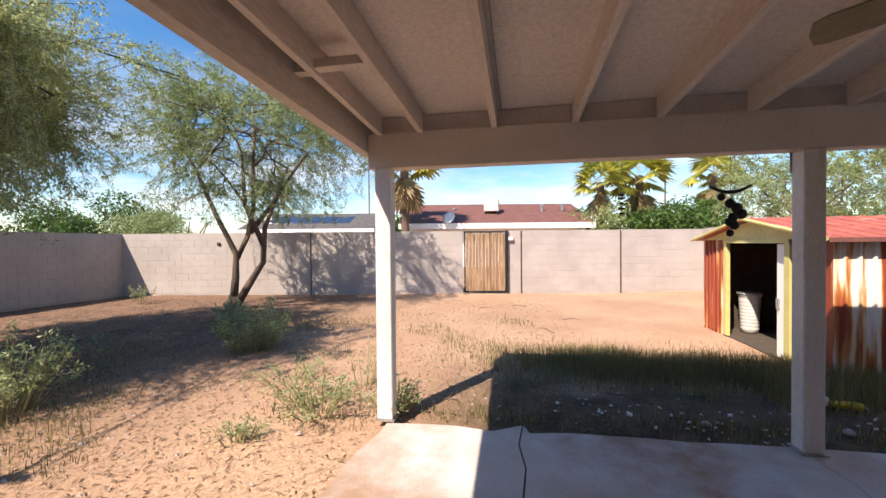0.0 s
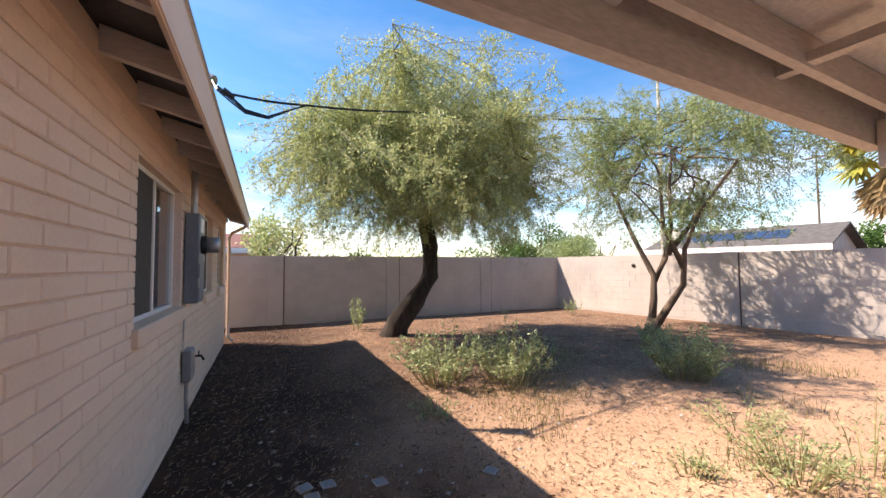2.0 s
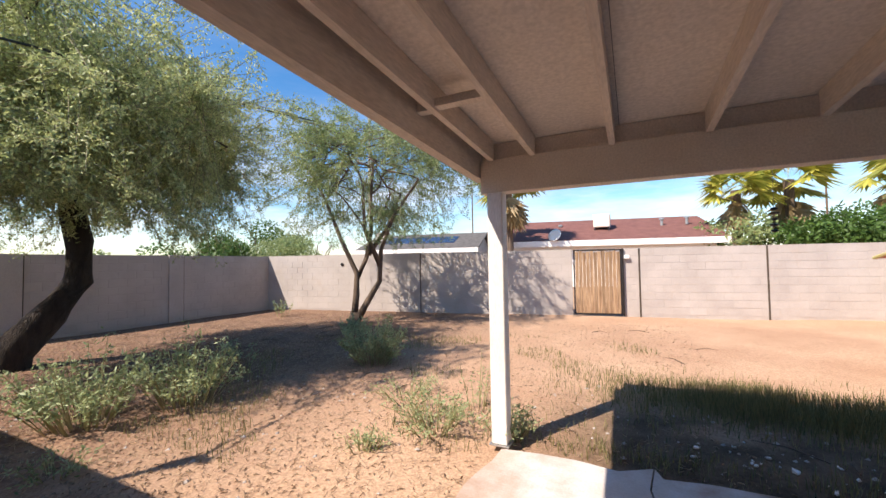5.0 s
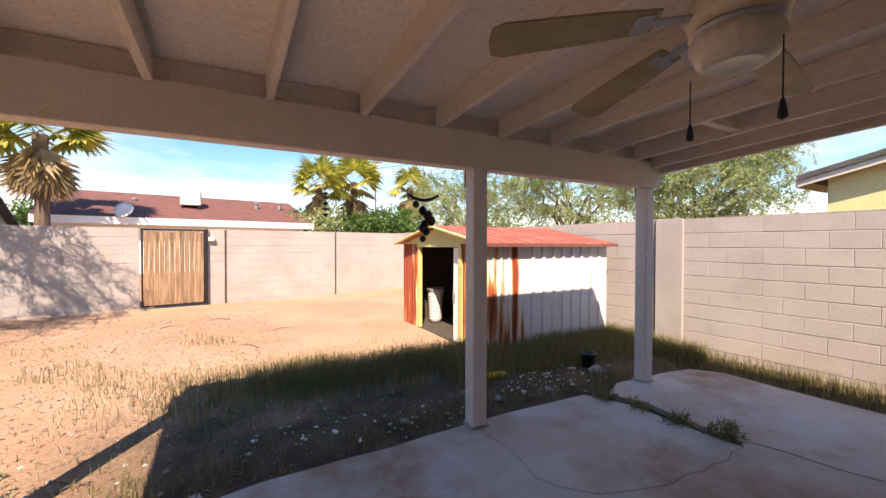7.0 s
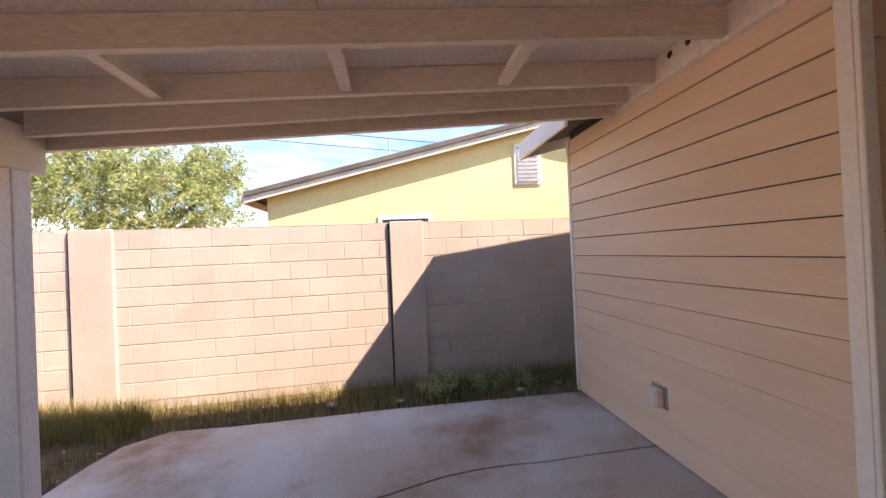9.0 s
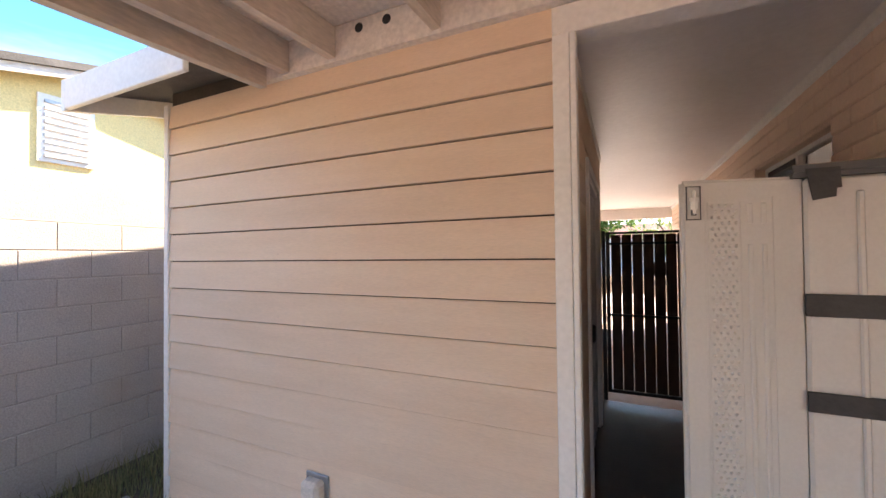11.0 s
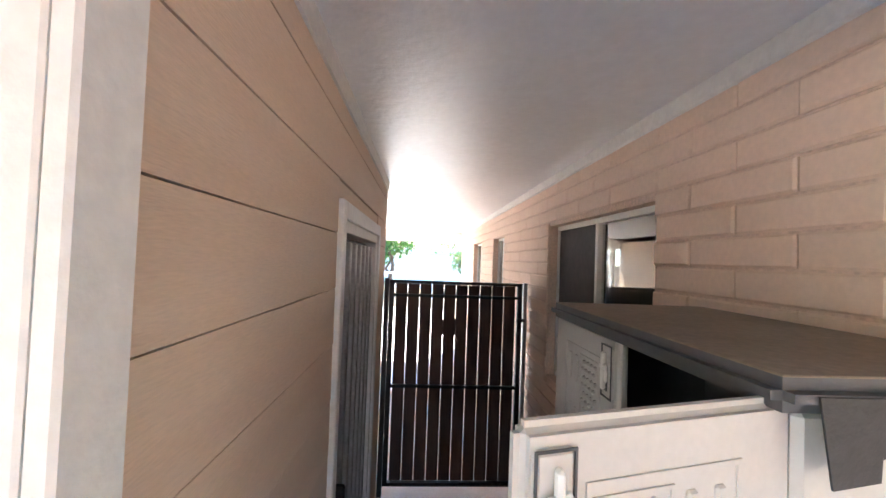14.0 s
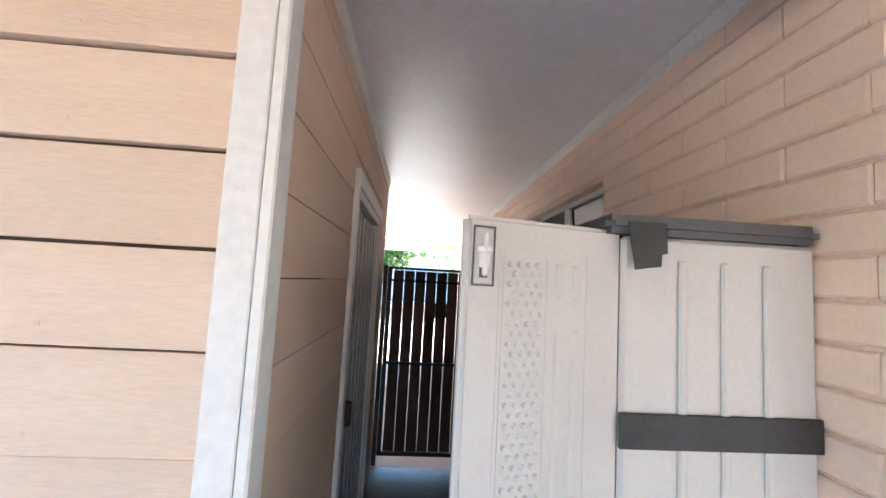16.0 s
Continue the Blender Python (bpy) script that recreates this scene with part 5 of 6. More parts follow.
M_SHEDRF = material("faded_red_sheet", (0.36, 0.08, 0.06), (0.52, 0.16, 0.10), 2.0, 0.5, 0.2, 40, grain=(1, 4, 1), stain=(0.62, 0.36, 0.28), stain_at=0.6, stain_scale=3)


def ribbed(a, b, z0, z1, pitch=0.20, rib=0.022):
    """A ribbed sheet wall from a to b; ribs stand out to the right of the way."""
    d = Vector((b[0] - a[0], b[1] - a[1], 0))
    ln = d.length
    d.normalize()
    o = Vector((d.y, -d.x, 0))
    prof, u = [(0, 0)], 0.0
    while u + pitch < ln:
        prof += [(u + pitch * 0.62, 0), (u + pitch * 0.70, rib), (u + pitch * 0.90, rib), (u + pitch * 0.98, 0)]
        u += pitch
    prof.append((ln, 0))
    bm = bmesh.new()
    rows = [[bm.verts.new(Vector((*a, 0)) + d * s + o * (q + k) + Vector((0, 0, z))) for s, q in prof] for k, z in ((0, z0), (0, z1), (-0.02, z1), (-0.02, z0))]
    for k in range(4):
        r0, r1 = rows[k], rows[(k + 1) % 4]
        for i in range(len(prof) - 1):
            bm.faces.new((r0[i], r0[i + 1], r1[i + 1], r1[i]))
    bmesh.ops.recalc_face_normals(bm, faces=bm.faces[:])
    return bm


def build_shed():
    shed = empty("metal_shed", "rusting white metal shed with red roof and open doorway", "shed")
    xa, xb, ys, yn = 0.35, 2.75, 5.87, 8.77
    ym = (ys + yn) / 2
    top, peak = 1.52, 1.79
    part("corner_panel", ribbed((xa, ys), (1.0, ys), -0.05, top, 0.13), M_SHEDC, shed, "white corner panel streaked with red rust")
    part("side_wall", ribbed((1.0, ys), (xb, ys), -0.05, top), M_SHEDW, shed, "white ribbed side wall")
    part("side_wall", ribbed((xb, yn), (xa, yn), -0.05, top), M_SHEDW, shed)
    part("rear_wall", ribbed((xb, ys), (xb, yn), -0.05, top), M_SHEDW, shed)
    part("front_wall", ribbed((xa, yn), (xa, 8.05), -0.05, top, 0.13), M_SHEDR, shed, "heavily rusted front panel")
    part("front_wall", ribbed((xa, 6.52), (xa, ys), -0.05, top, 0.13), M_SHEDR, shed, "heavily rusted front panel")
    door = part("sliding_door", boxes((0.37, 0.40, 6.40, 6.82, 0.0, 1.46), bevel=0.006), M_WHITE, shed, "white sliding door pushed aside")
    part("handle", boxes((0.345, 0.37, 6.75, 6.80, 0.62, 0.76), bevel=0.005), M_STEEL, door)
    part("jamb", boxes((0.32, 0.38, 7.97, 8.05, 0.0, 1.5)), M_SHEDY, shed, "yellow painted door jamb")
    part("jamb", boxes((0.32, 0.37, 6.50, 6.60, 0.0, 1.5)), M_SHEDY, shed, "yellow painted door jamb")
    part("door_track", boxes((0.31, 0.36, 6.5, 8.05, 1.47, 1.52)), M_SHEDY, shed)
    part("gable", prism(bmesh.new(), [(yn, top), (ys, top), (ym, peak)], xa - 0.02, xa + 0.02, "x"), M_SHEDY, shed, "yellow painted gable panel")
    bm = bmesh.new()
    rx0, rx1, ry0, ry1 = xa - 0.13, xb + 0.1, ys - 0.13, yn + 0.13
    for row in (((rx0, ry1, top - 0.01), (rx0, ym, peak + 0.02), (rx1, ym, peak + 0.02), (rx1, ry1, top - 0.01)), ((rx0, ry0, top - 0.01), (rx1, ry0, top - 0.01), (rx1, ym, peak + 0.02), (rx0, ym, peak + 0.02))):
        lo = [bm.verts.new(v) for v in row]
        hi = [bm.verts.new((v[0], v[1], v[2] + 0.02)) for v in row]
        bm.faces.new(lo[::-1])
        bm.faces.new(hi)
        for k in range(4):
            bm.faces.new((lo[k], lo[(k + 1) % 4], hi[(k + 1) % 4], hi[k]))
    bmesh.ops.recalc_face_normals(bm, faces=bm.faces[:])
    part("roof", bm, M_SHEDRF, shed, "faded red sheet roof")
    for k in range(12):
        x = rx0 + (rx1 - rx0) * (k + 0.5) / 12
        part("roof_rib", tube(bmesh.new(), [(x, ry0, top + 0.012), (x, ym, peak + 0.042)], 0.013, 5), M_SHEDRF, shed)
    part("roof_edge", tube(bmesh.new(), [(rx0 - 0.02, ry0, top), (rx0 - 0.02, ym, peak + 0.03), (rx0 - 0.02, ry1, top)], 0.024, 6), M_SHEDY, shed, "yellow roof edge")
    part("eave_strip", boxes((rx0, rx1, ry0 - 0.012, ry0 - 0.002, top - 0.035, top + 0.012)), M_DARKRED, shed, "dark shaded eave strip")
    # Added dark sheets put the shed's interior shade into colour.
    part("shade_lining", boxes((xb - 0.14, xb - 0.1, ys + 0.1, yn - 0.1, 0.0, 1.5), (xa + 0.06, xb - 0.14, ys + 0.06, ys + 0.08, 0.0, 1.5), (xa + 0.06, xb - 0.14, yn - 0.1, yn - 0.08, 0.0, 1.5)), M_CRACK_SHADE, shed, "added dark inner sheets painting the interior shade")
    part("floor", boxes((xa, xb, ys, yn, -0.06, -0.005)), M_CRACK_SHADE, shed)
    bin_ = empty("dustbin", "pale ribbed plastic bin standing in the shed doorway", "bin")
    bm = bmesh.new()
    prof = [(0.115, 0.0)]
    for k in range(9):
        z = 0.06 + k * 0.055
        prof += [(0.12 + 0.003 * k, z), (0.13 + 0.003 * k, z + 0.02), (0.12 + 0.003 * k, z + 0.04)]
    prof += [(0.155, 0.60), (0.165, 0.61), (0.165, 0.64)]
    at = Matrix.Translation((0.80, 8.25, 0.0))
    part("body", lathe(bm, prof, 20, at), M_GREYPL, bin_, smooth=True)
    part("rim", lathe(bmesh.new(), [(0.168, 0.62), (0.178, 0.64), (0.168, 0.66)], 20, at), M_STEEL, bin_)


build_shed()


# ---------------------------------------------------------------- wooden yard gate
def yard_gate():
    g = empty("yard_gate", "weathered brown board gate in a black steel frame", "gate")
    m = Matrix.Translation((*on_back(-4.53), 0)) @ Matrix.Rotation(math.atan2(BD.y, BD.x), 4, "Z") @ Matrix.Translation((0, -0.05, 0))
    w = 1.28
    part("frame", boxes((0, 0.04, -0.02, 0.02, 0.03, 1.86), (w - 0.04, w, -0.02, 0.02, 0.03, 1.86), (0, w, -0.02, 0.02, 0.03, 0.07), (0, w, -0.02, 0.02, 1.82, 1.86), m=m), M_BLACKM, g)
    n = 12
    bw = (w - 0.09) / n
    for k in range(n):
        x = 0.045 + k * bw
        part("board", boxes((x + 0.004, x + bw - 0.004, -0.042, -0.022, 0.06, 1.80 + 0.02 * math.sin(k * 2.1)), m=m, bevel=0.003), M_GATEW, g)
    part("latch_box", boxes((w + 0.06, w + 0.2, -0.05, 0.05, 1.58, 1.68), m=m, bevel=0.01), M_WHITE, g, "pale latch box on the wall")
    part("post", boxes((w + 0.005, w + 0.05, -0.03, 0.03, 0.0, 1.88), m=m), M_BLACKM, g)


yard_gate()


# ---------------------------------------------------------------- house fittings
def window(name, label, m, w, z0, z1, sill=True, split=0.5, screen=True):
    """A sliding window in a wall; local x along the wall, local y outwards."""
    win = empty(name, label, "window", kind="structure")
    f = 0.035
    part("window_frame", boxes((0, w, -0.11, -0.06, z0, z0 + f), (0, w, -0.11, -0.06, z1 - f, z1), (0, f, -0.11, -0.06, z0 + f, z1 - f), (w - f, w, -0.11, -0.06, z0 + f, z1 - f),
                               (w * split - f / 2, w * split + f / 2, -0.105, -0.055, z0 + f, z1 - f), m=m, bevel=0.003), M_WHITE, win)
    pane = part("pane", boxes((f, w * split - f / 2, -0.09, -0.085, z0 + f, z1 - f), m=m), M_GLASS, win)
    pane2 = part("pane", boxes((w * split + f / 2, w - f, -0.09, -0.085, z0 + f, z1 - f), m=m), M_GLASS, win)
    pane.visible_shadow = pane2.visible_shadow = False
    if screen:
        a, b = (f, w * split - f / 2) if screen > 0 else (w * split + f / 2, w - f)
        part("insect_screen", boxes((a, b, -0.072, -0.070, z0 + f, z1 - f), m=m), M_SCREEN, win)
    # Added near-black sheet paints the unlit room behind the glass.
    part("dark_backing", boxes((0.0, w, -0.185, -0.18, z0, z1), m=m), M_DARK, win, "dark sheet standing in for the unlit room")
    if sill:
        bm = boxes((-0.06, w + 0.06, -0.10, 0.06, z0 - 0.13, z0 - 0.004), m=m, bevel=0.012)
        part("window_sill", bm, M_PINK, win, "rough painted sill")
    return win


window("window_1", "white aluminium sliding window with a dark screen", pose(HX0 + 4.83, 0, 0), 1.52, 1.17, 2.31, screen=-1)
window("window_2", "narrow white framed house window", pose(HX0 + 2.3, 0, 0), 0.9, 1.2, 2.32)
window("window_3", "white framed house window near the corner", pose(HX0 + 0.5, 0, 0), 1.0, 1.2, 2.32)
BRZ = pose(HX1, 0, 0, 0, 0, -90)
window("window_4", "sliding window over the storage cabinet reflecting the street", BRZ @ Matrix.Translation((1.27, 0, 0)), 1.36, 1.2, 2.33, sill=False, split=0.5, screen=-1)
window("window_5", "white framed carport window", BRZ @ Matrix.Translation((4.25, 0, 0)), 0.7, 1.0, 2.35, sill=False)
window("window_6", "far white framed carport window", BRZ @ Matrix.Translation((5.95, 0, 0)), 0.95, 0.9, 2.35, sill=False)


def meter():
    b = empty("electric_meter", "grey electric meter cabinet with a glass meter on the house wall", "meter box")
    body = part("cabinet", boxes((-8.200, -7.840, 0.022, 0.15, 1.19, 2.12), bevel=0.008), M_METER, b)
    for hz in (1.35, 1.6):
        part("hinge", boxes((-7.855, -7.832, 0.148, 0.158, hz, hz + 0.1)), M_STEEL, body)
    part("door_panel", boxes((-8.180, -7.860, 0.15, 0.158, 1.22, 1.60), bevel=0.003), M_METER, b)
    part("label_plate", boxes((-8.120, -7.920, 0.15, 0.156, 1.93, 2.08)), M_WHITE, b, "white label plate")
    part("meter_ring", lathe(bmesh.new(), [(0.095, 0.0), (0.10, 0.02), (0.095, 0.05)], 24, pose(-8.020, 0.15, 1.80, -90)), M_BLACKM, b)
    part("meter_dome", lathe(bmesh.new(), [(0.085, 0.05), (0.085, 0.15), (0.07, 0.175), (0.02, 0.18)], 24, pose(-8.020, 0.15, 1.80, -90)), M_STEEL, b, "glassy meter dome", smooth=True)
    part("conduit", tube(bmesh.new(), [(-7.92, 0.09, 2.12), (-7.92, 0.09, 2.6), (-7.92, 0.09, 3.44)], 0.033, 12), M_STEEL, b)
    part("weather_head", tube(bmesh.new(), [(-7.92, 0.09, 3.42), (-7.92, 0.10, 3.52), (-7.88, 0.17, 3.58), (-7.84, 0.25, 3.54)], [0.05, 0.075, 0.08, 0.06], 10), M_STEEL, b)
    for k, dx in enumerate((0.0, 0.03, 0.06)):
        part("drip_loop", tube(bmesh.new(), [(-7.85 + dx, 0.24, 3.53), (-7.72 + dx, 0.30, 3.44 - dx), (-7.66, 0.42, 3.34 - dx), (-7.68, 0.56, 3.22 - dx * 0.6), (-7.73, 0.78, 3.20 - dx * 0.4), (-7.80, 1.04, 3.35), (-7.83, 1.19, 3.43)], 0.010, 6), M_BLACK, b)
    part("wire_clamp", tube(bmesh.new(), [(-7.63, 0.36, 3.38), (-7.65, 0.46, 3.32)], [0.028, 0.022], 8), M_BLACK, b)
    part("cable", tube(bmesh.new(), [(-7.880, 0.035, 1.19), (-7.850, 0.03, 0.95), (-7.830, 0.035, 0.72)], 0.008, 6), M_STEEL, b)
    s = empty("junction_box", "small grey cable junction box low on the house wall", "junction box")
    part("cover", boxes((-8.06, -7.82, 0.022, 0.10, 0.40, 0.72), bevel=0.012), M_METER, s)
    part("lid", boxes((-8.05, -7.83, 0.10, 0.108, 0.42, 0.70), bevel=0.004), M_STEEL, s)
    part("conduit", tube(bmesh.new(), [(-7.94, 0.05, 0.40), (-7.93, 0.05, 0.2), (-7.96, 0.06, -0.05)], 0.02, 8), M_STEEL, s)
    t = empty("garden_tap", "black garden tap on the house wall", "tap")
    part("body", tube(bmesh.new(), [(-8.4, 0.02, 0.55), (-8.4, 0.12, 0.55), (-8.4, 0.15, 0.50)], 0.014, 8), M_BLACKM, t)
    part("handle", boxes((-8.43, -8.37, 0.09, 0.10, 0.575, 0.605)), M_BLACKM, t)
    part("valve_stem", tube(bmesh.new(), [(-8.4, 0.095, 0.55), (-8.4, 0.095, 0.58)], 0.008, 6), M_BLACKM, t)


meter()


def hose_bib():
    t = empty("water_valve", "weathered water valve with a grey pipe elbow on the house wall", "valve")
    part("flange", tube(bmesh.new(), [(-5.18, 0.012, 0.47), (-5.18, 0.03, 0.47)], 0.04, 12), M_STEEL, t)
    part("pipe", tube(bmesh.new(), [(-5.18, 0.02, 0.47), (-5.18, 0.09, 0.47), (-5.22, 0.12, 0.47), (-5.34, 0.13, 0.46), (-5.40, 0.13, 0.43), (-5.42, 0.13, 0.3), (-5.42, 0.13, -0.1)], 0.021, 10), M_METER, t, "grey pipe elbow")
    part("valve_body", tube(bmesh.new(), [(-5.2, 0.10, 0.47), (-5.3, 0.125, 0.465)], 0.03, 10), M_BLACKM, t)
    part("handle", boxes((-5.29, -5.21, 0.09, 0.15, 0.51, 0.525), bevel=0.004), M_BLACKM, t)


hose_bib()
down = empty("downspout", "pale pink metal downspout at the house corner", "downspout")
part("pipe", tube(bmesh.new(), [(-12.7, 0.40, 2.5), (-12.68, 0.34, 2.42), (-12.66, 0.12, 2.3), (-12.66, 0.07, 2.2), (-12.66, 0.07, 0.1), (-12.66, 0.16, 0.0)], 0.035, 8), M_PINK, down)
part("bracket", boxes((-12.71, -12.61, 0.0, 0.11, 1.2, 1.22)), M_PINK, down)

# ---------------------------------------------------------------- patio things


def ceiling_fan(x, y, z):
    f = empty("ceiling_fan", "cream ceiling fan with a bowl light and two dark pulls", "ceiling fan")
    m = Matrix.Translation((x, y, z))
    cream = material("aged_cream_enamel", (0.58, 0.51, 0.37), (0.68, 0.60, 0.45), 3, 0.45, 0.1, 40)
    tan = material("yellowed_fan_blade", (0.30, 0.24, 0.12), (0.42, 0.34, 0.19), 3, 0.5, 0.15, 40, grain=(2, 2, 2))
    bowl = material("frosted_bowl", (0.58, 0.52, 0.42), (0.66, 0.60, 0.50), 4, 0.35, 0.05, 60)
    part("canopy", lathe(bmesh.new(), [(0.07, 0.543), (0.075, 0.515), (0.03, 0.46), (0.016, 0.44), (0.016, 0.24)], 20, m), cream, f, smooth=True)
    part("motor", lathe(bmesh.new(), [(0.05, 0.25), (0.13, 0.21), (0.155, 0.15), (0.13, 0.10), (0.06, 0.09)], 24, m), cream, f, smooth=True)
    part("light_bowl", lathe(bmesh.new(), [(0.09, 0.09), (0.125, 0.08), (0.134, 0.04), (0.115, -0.01), (0.085, -0.032), (0.066, -0.028), (0.02, -0.022)], 28, m), bowl, f, smooth=True)
    part("trim_ring", lathe(bmesh.new(), [(0.125, 0.095), (0.136, 0.082), (0.125, 0.07)], 28, m), M_STEEL, f)
    for k in range(5):
        a = m @ Matrix.Rotation(radians(10 + 69 * k), 4, "Z") @ Matrix.Translation((0, 0, 0.13)) @ Matrix.Rotation(radians(6), 4, "Y") @ Matrix.Rotation(radians(11), 4, "X")
        outline = [(0.25, -0.05), (0.45, -0.068), (0.76, -0.080), (0.80, -0.062), (0.81, 0.0), (0.80, 0.062), (0.76, 0.080), (0.45, 0.068), (0.25, 0.05)]
        bm = prism(bmesh.new(), outline, 0.02, 0.028)
        bm.transform(a)
        blade = part("blade", bm, tan, f, "yellowed wooden blade")
        bm = boxes((0.12, 0.31, -0.016, 0.016, 0.012, 0.02), (0.27, 0.33, -0.04, 0.04, 0.013, 0.0195))
        bm.transform(a)
        part("blade_iron", bm, M_STEEL, blade)
    for dx, dy, ln in ((0.02, 0.155, 0.18), (-0.08, -0.155, 0.20)):
        chain = part("pull_chain", tube(bmesh.new(), [(x + dx, y + dy, z - 0.02), (x + dx, y + dy, z - ln)], 0.0025, 5), M_BLACK, f)
        part("pull_knob", lathe(bmesh.new(), [(0.005, 0.0), (0.011, -0.03), (0.013, -0.055), (0.004, -0.06)], 10, Matrix.Translation((x + dx, y + dy, z - ln))), M_BLACK, chain)


ceiling_fan(-1.26, 2.185, 2.14)


def wind_chime():
    c = empty("hanging_ornament", "black hanging ornament with a curved bar and cluster of discs", "ornament")
    x, y = -1.35, 4.36
    part("hook", tube(bmesh.new(), [(x, y, 2.145), (x, y, 2.11), (x + 0.012, y, 2.10), (x + 0.012, y, 2.09), (x, y, 2.08)], 0.003, 6), M_BLACKM, c)
    part("wire", tube(bmesh.new(), [(x, y, 2.08), (x, y, 1.88)], 0.0012, 4), M_BLACKM, c)
    part("bar", tube(bmesh.new(), [(x - 0.14 + 0.28 * k / 10, y, 1.875 + 0.16 * ((k - 5) / 10) ** 2 * 1.2) for k in range(11)], [0.006, 0.01, 0.012, 0.013, 0.014, 0.014, 0.014, 0.013, 0.012, 0.011, 0.010], 8), M_BLACK, c)
    for dx, dz, r in ((-0.06, -0.035, 0.03), (0.0, -0.085, 0.038), (0.045, -0.12, 0.042), (0.075, -0.165, 0.042), (0.02, -0.19, 0.036), (-0.005, -0.225, 0.034), (0.03, -0.25, 0.036), (0.0, -0.31, 0.028)):
        bm = bmesh.new()
        bmesh.ops.create_uvsphere(bm, u_segments=14, v_segments=8, radius=r)
        bmesh.ops.scale(bm, vec=(1, 0.45, 1), verts=bm.verts)
        bmesh.ops.translate(bm, vec=(x + dx, y, 1.875 + dz), verts=bm.verts)
        part("disc", bm, M_BLACK, c, smooth=True)
    part("string", tube(bmesh.new(), [(x, y, 1.875), (x + 0.03, y, 1.72), (x, y, 1.55)], 0.002, 4), M_BLACK, c)


wind_chime()
hook = empty("spare_hook", "small steel hook and chain under the patio beam", "hook")
part("eye", tube(bmesh.new(), [(-2.12, 4.36, 2.145), (-2.12, 4.36, 2.12), (-2.105, 4.36, 2.11), (-2.12, 4.36, 2.10)], 0.003, 6), M_STEEL, hook)
part("chain", tube(bmesh.new(), [(-2.12, 4.36, 2.10), (-2.12, 4.36, 1.9)], 0.0015, 4), M_STEEL, hook)
hang = empty("hanging_ornament", "small dark hanging ornament on a thin chain", "ornament")
for k, (dz, r) in enumerate(((0.0, 0.022), (-0.03, 0.03), (-0.07, 0.02), (-0.11, 0.026), (-0.15, 0.02))):
    part("bead", lathe(bmesh.new(), [(0.004, 0.012), (r, 0.004), (r, -0.004), (0.004, -0.012)], 12, Matrix.Translation((-2.12, 4.36, 1.88 + dz))), M_BLACK, hang)

out = empty("outdoor_outlet", "weathered outlet box with a bubble cover on the siding", "outlet")
part("cover", boxes((1.17, 1.29, 0.02, 0.10, 0.33, 0.47), bevel=0.02), M_BEAM, out)
part("back_plate", boxes((1.155, 1.305, 0.018, 0.03, 0.32, 0.485), bevel=0.004), M_STEEL, out)


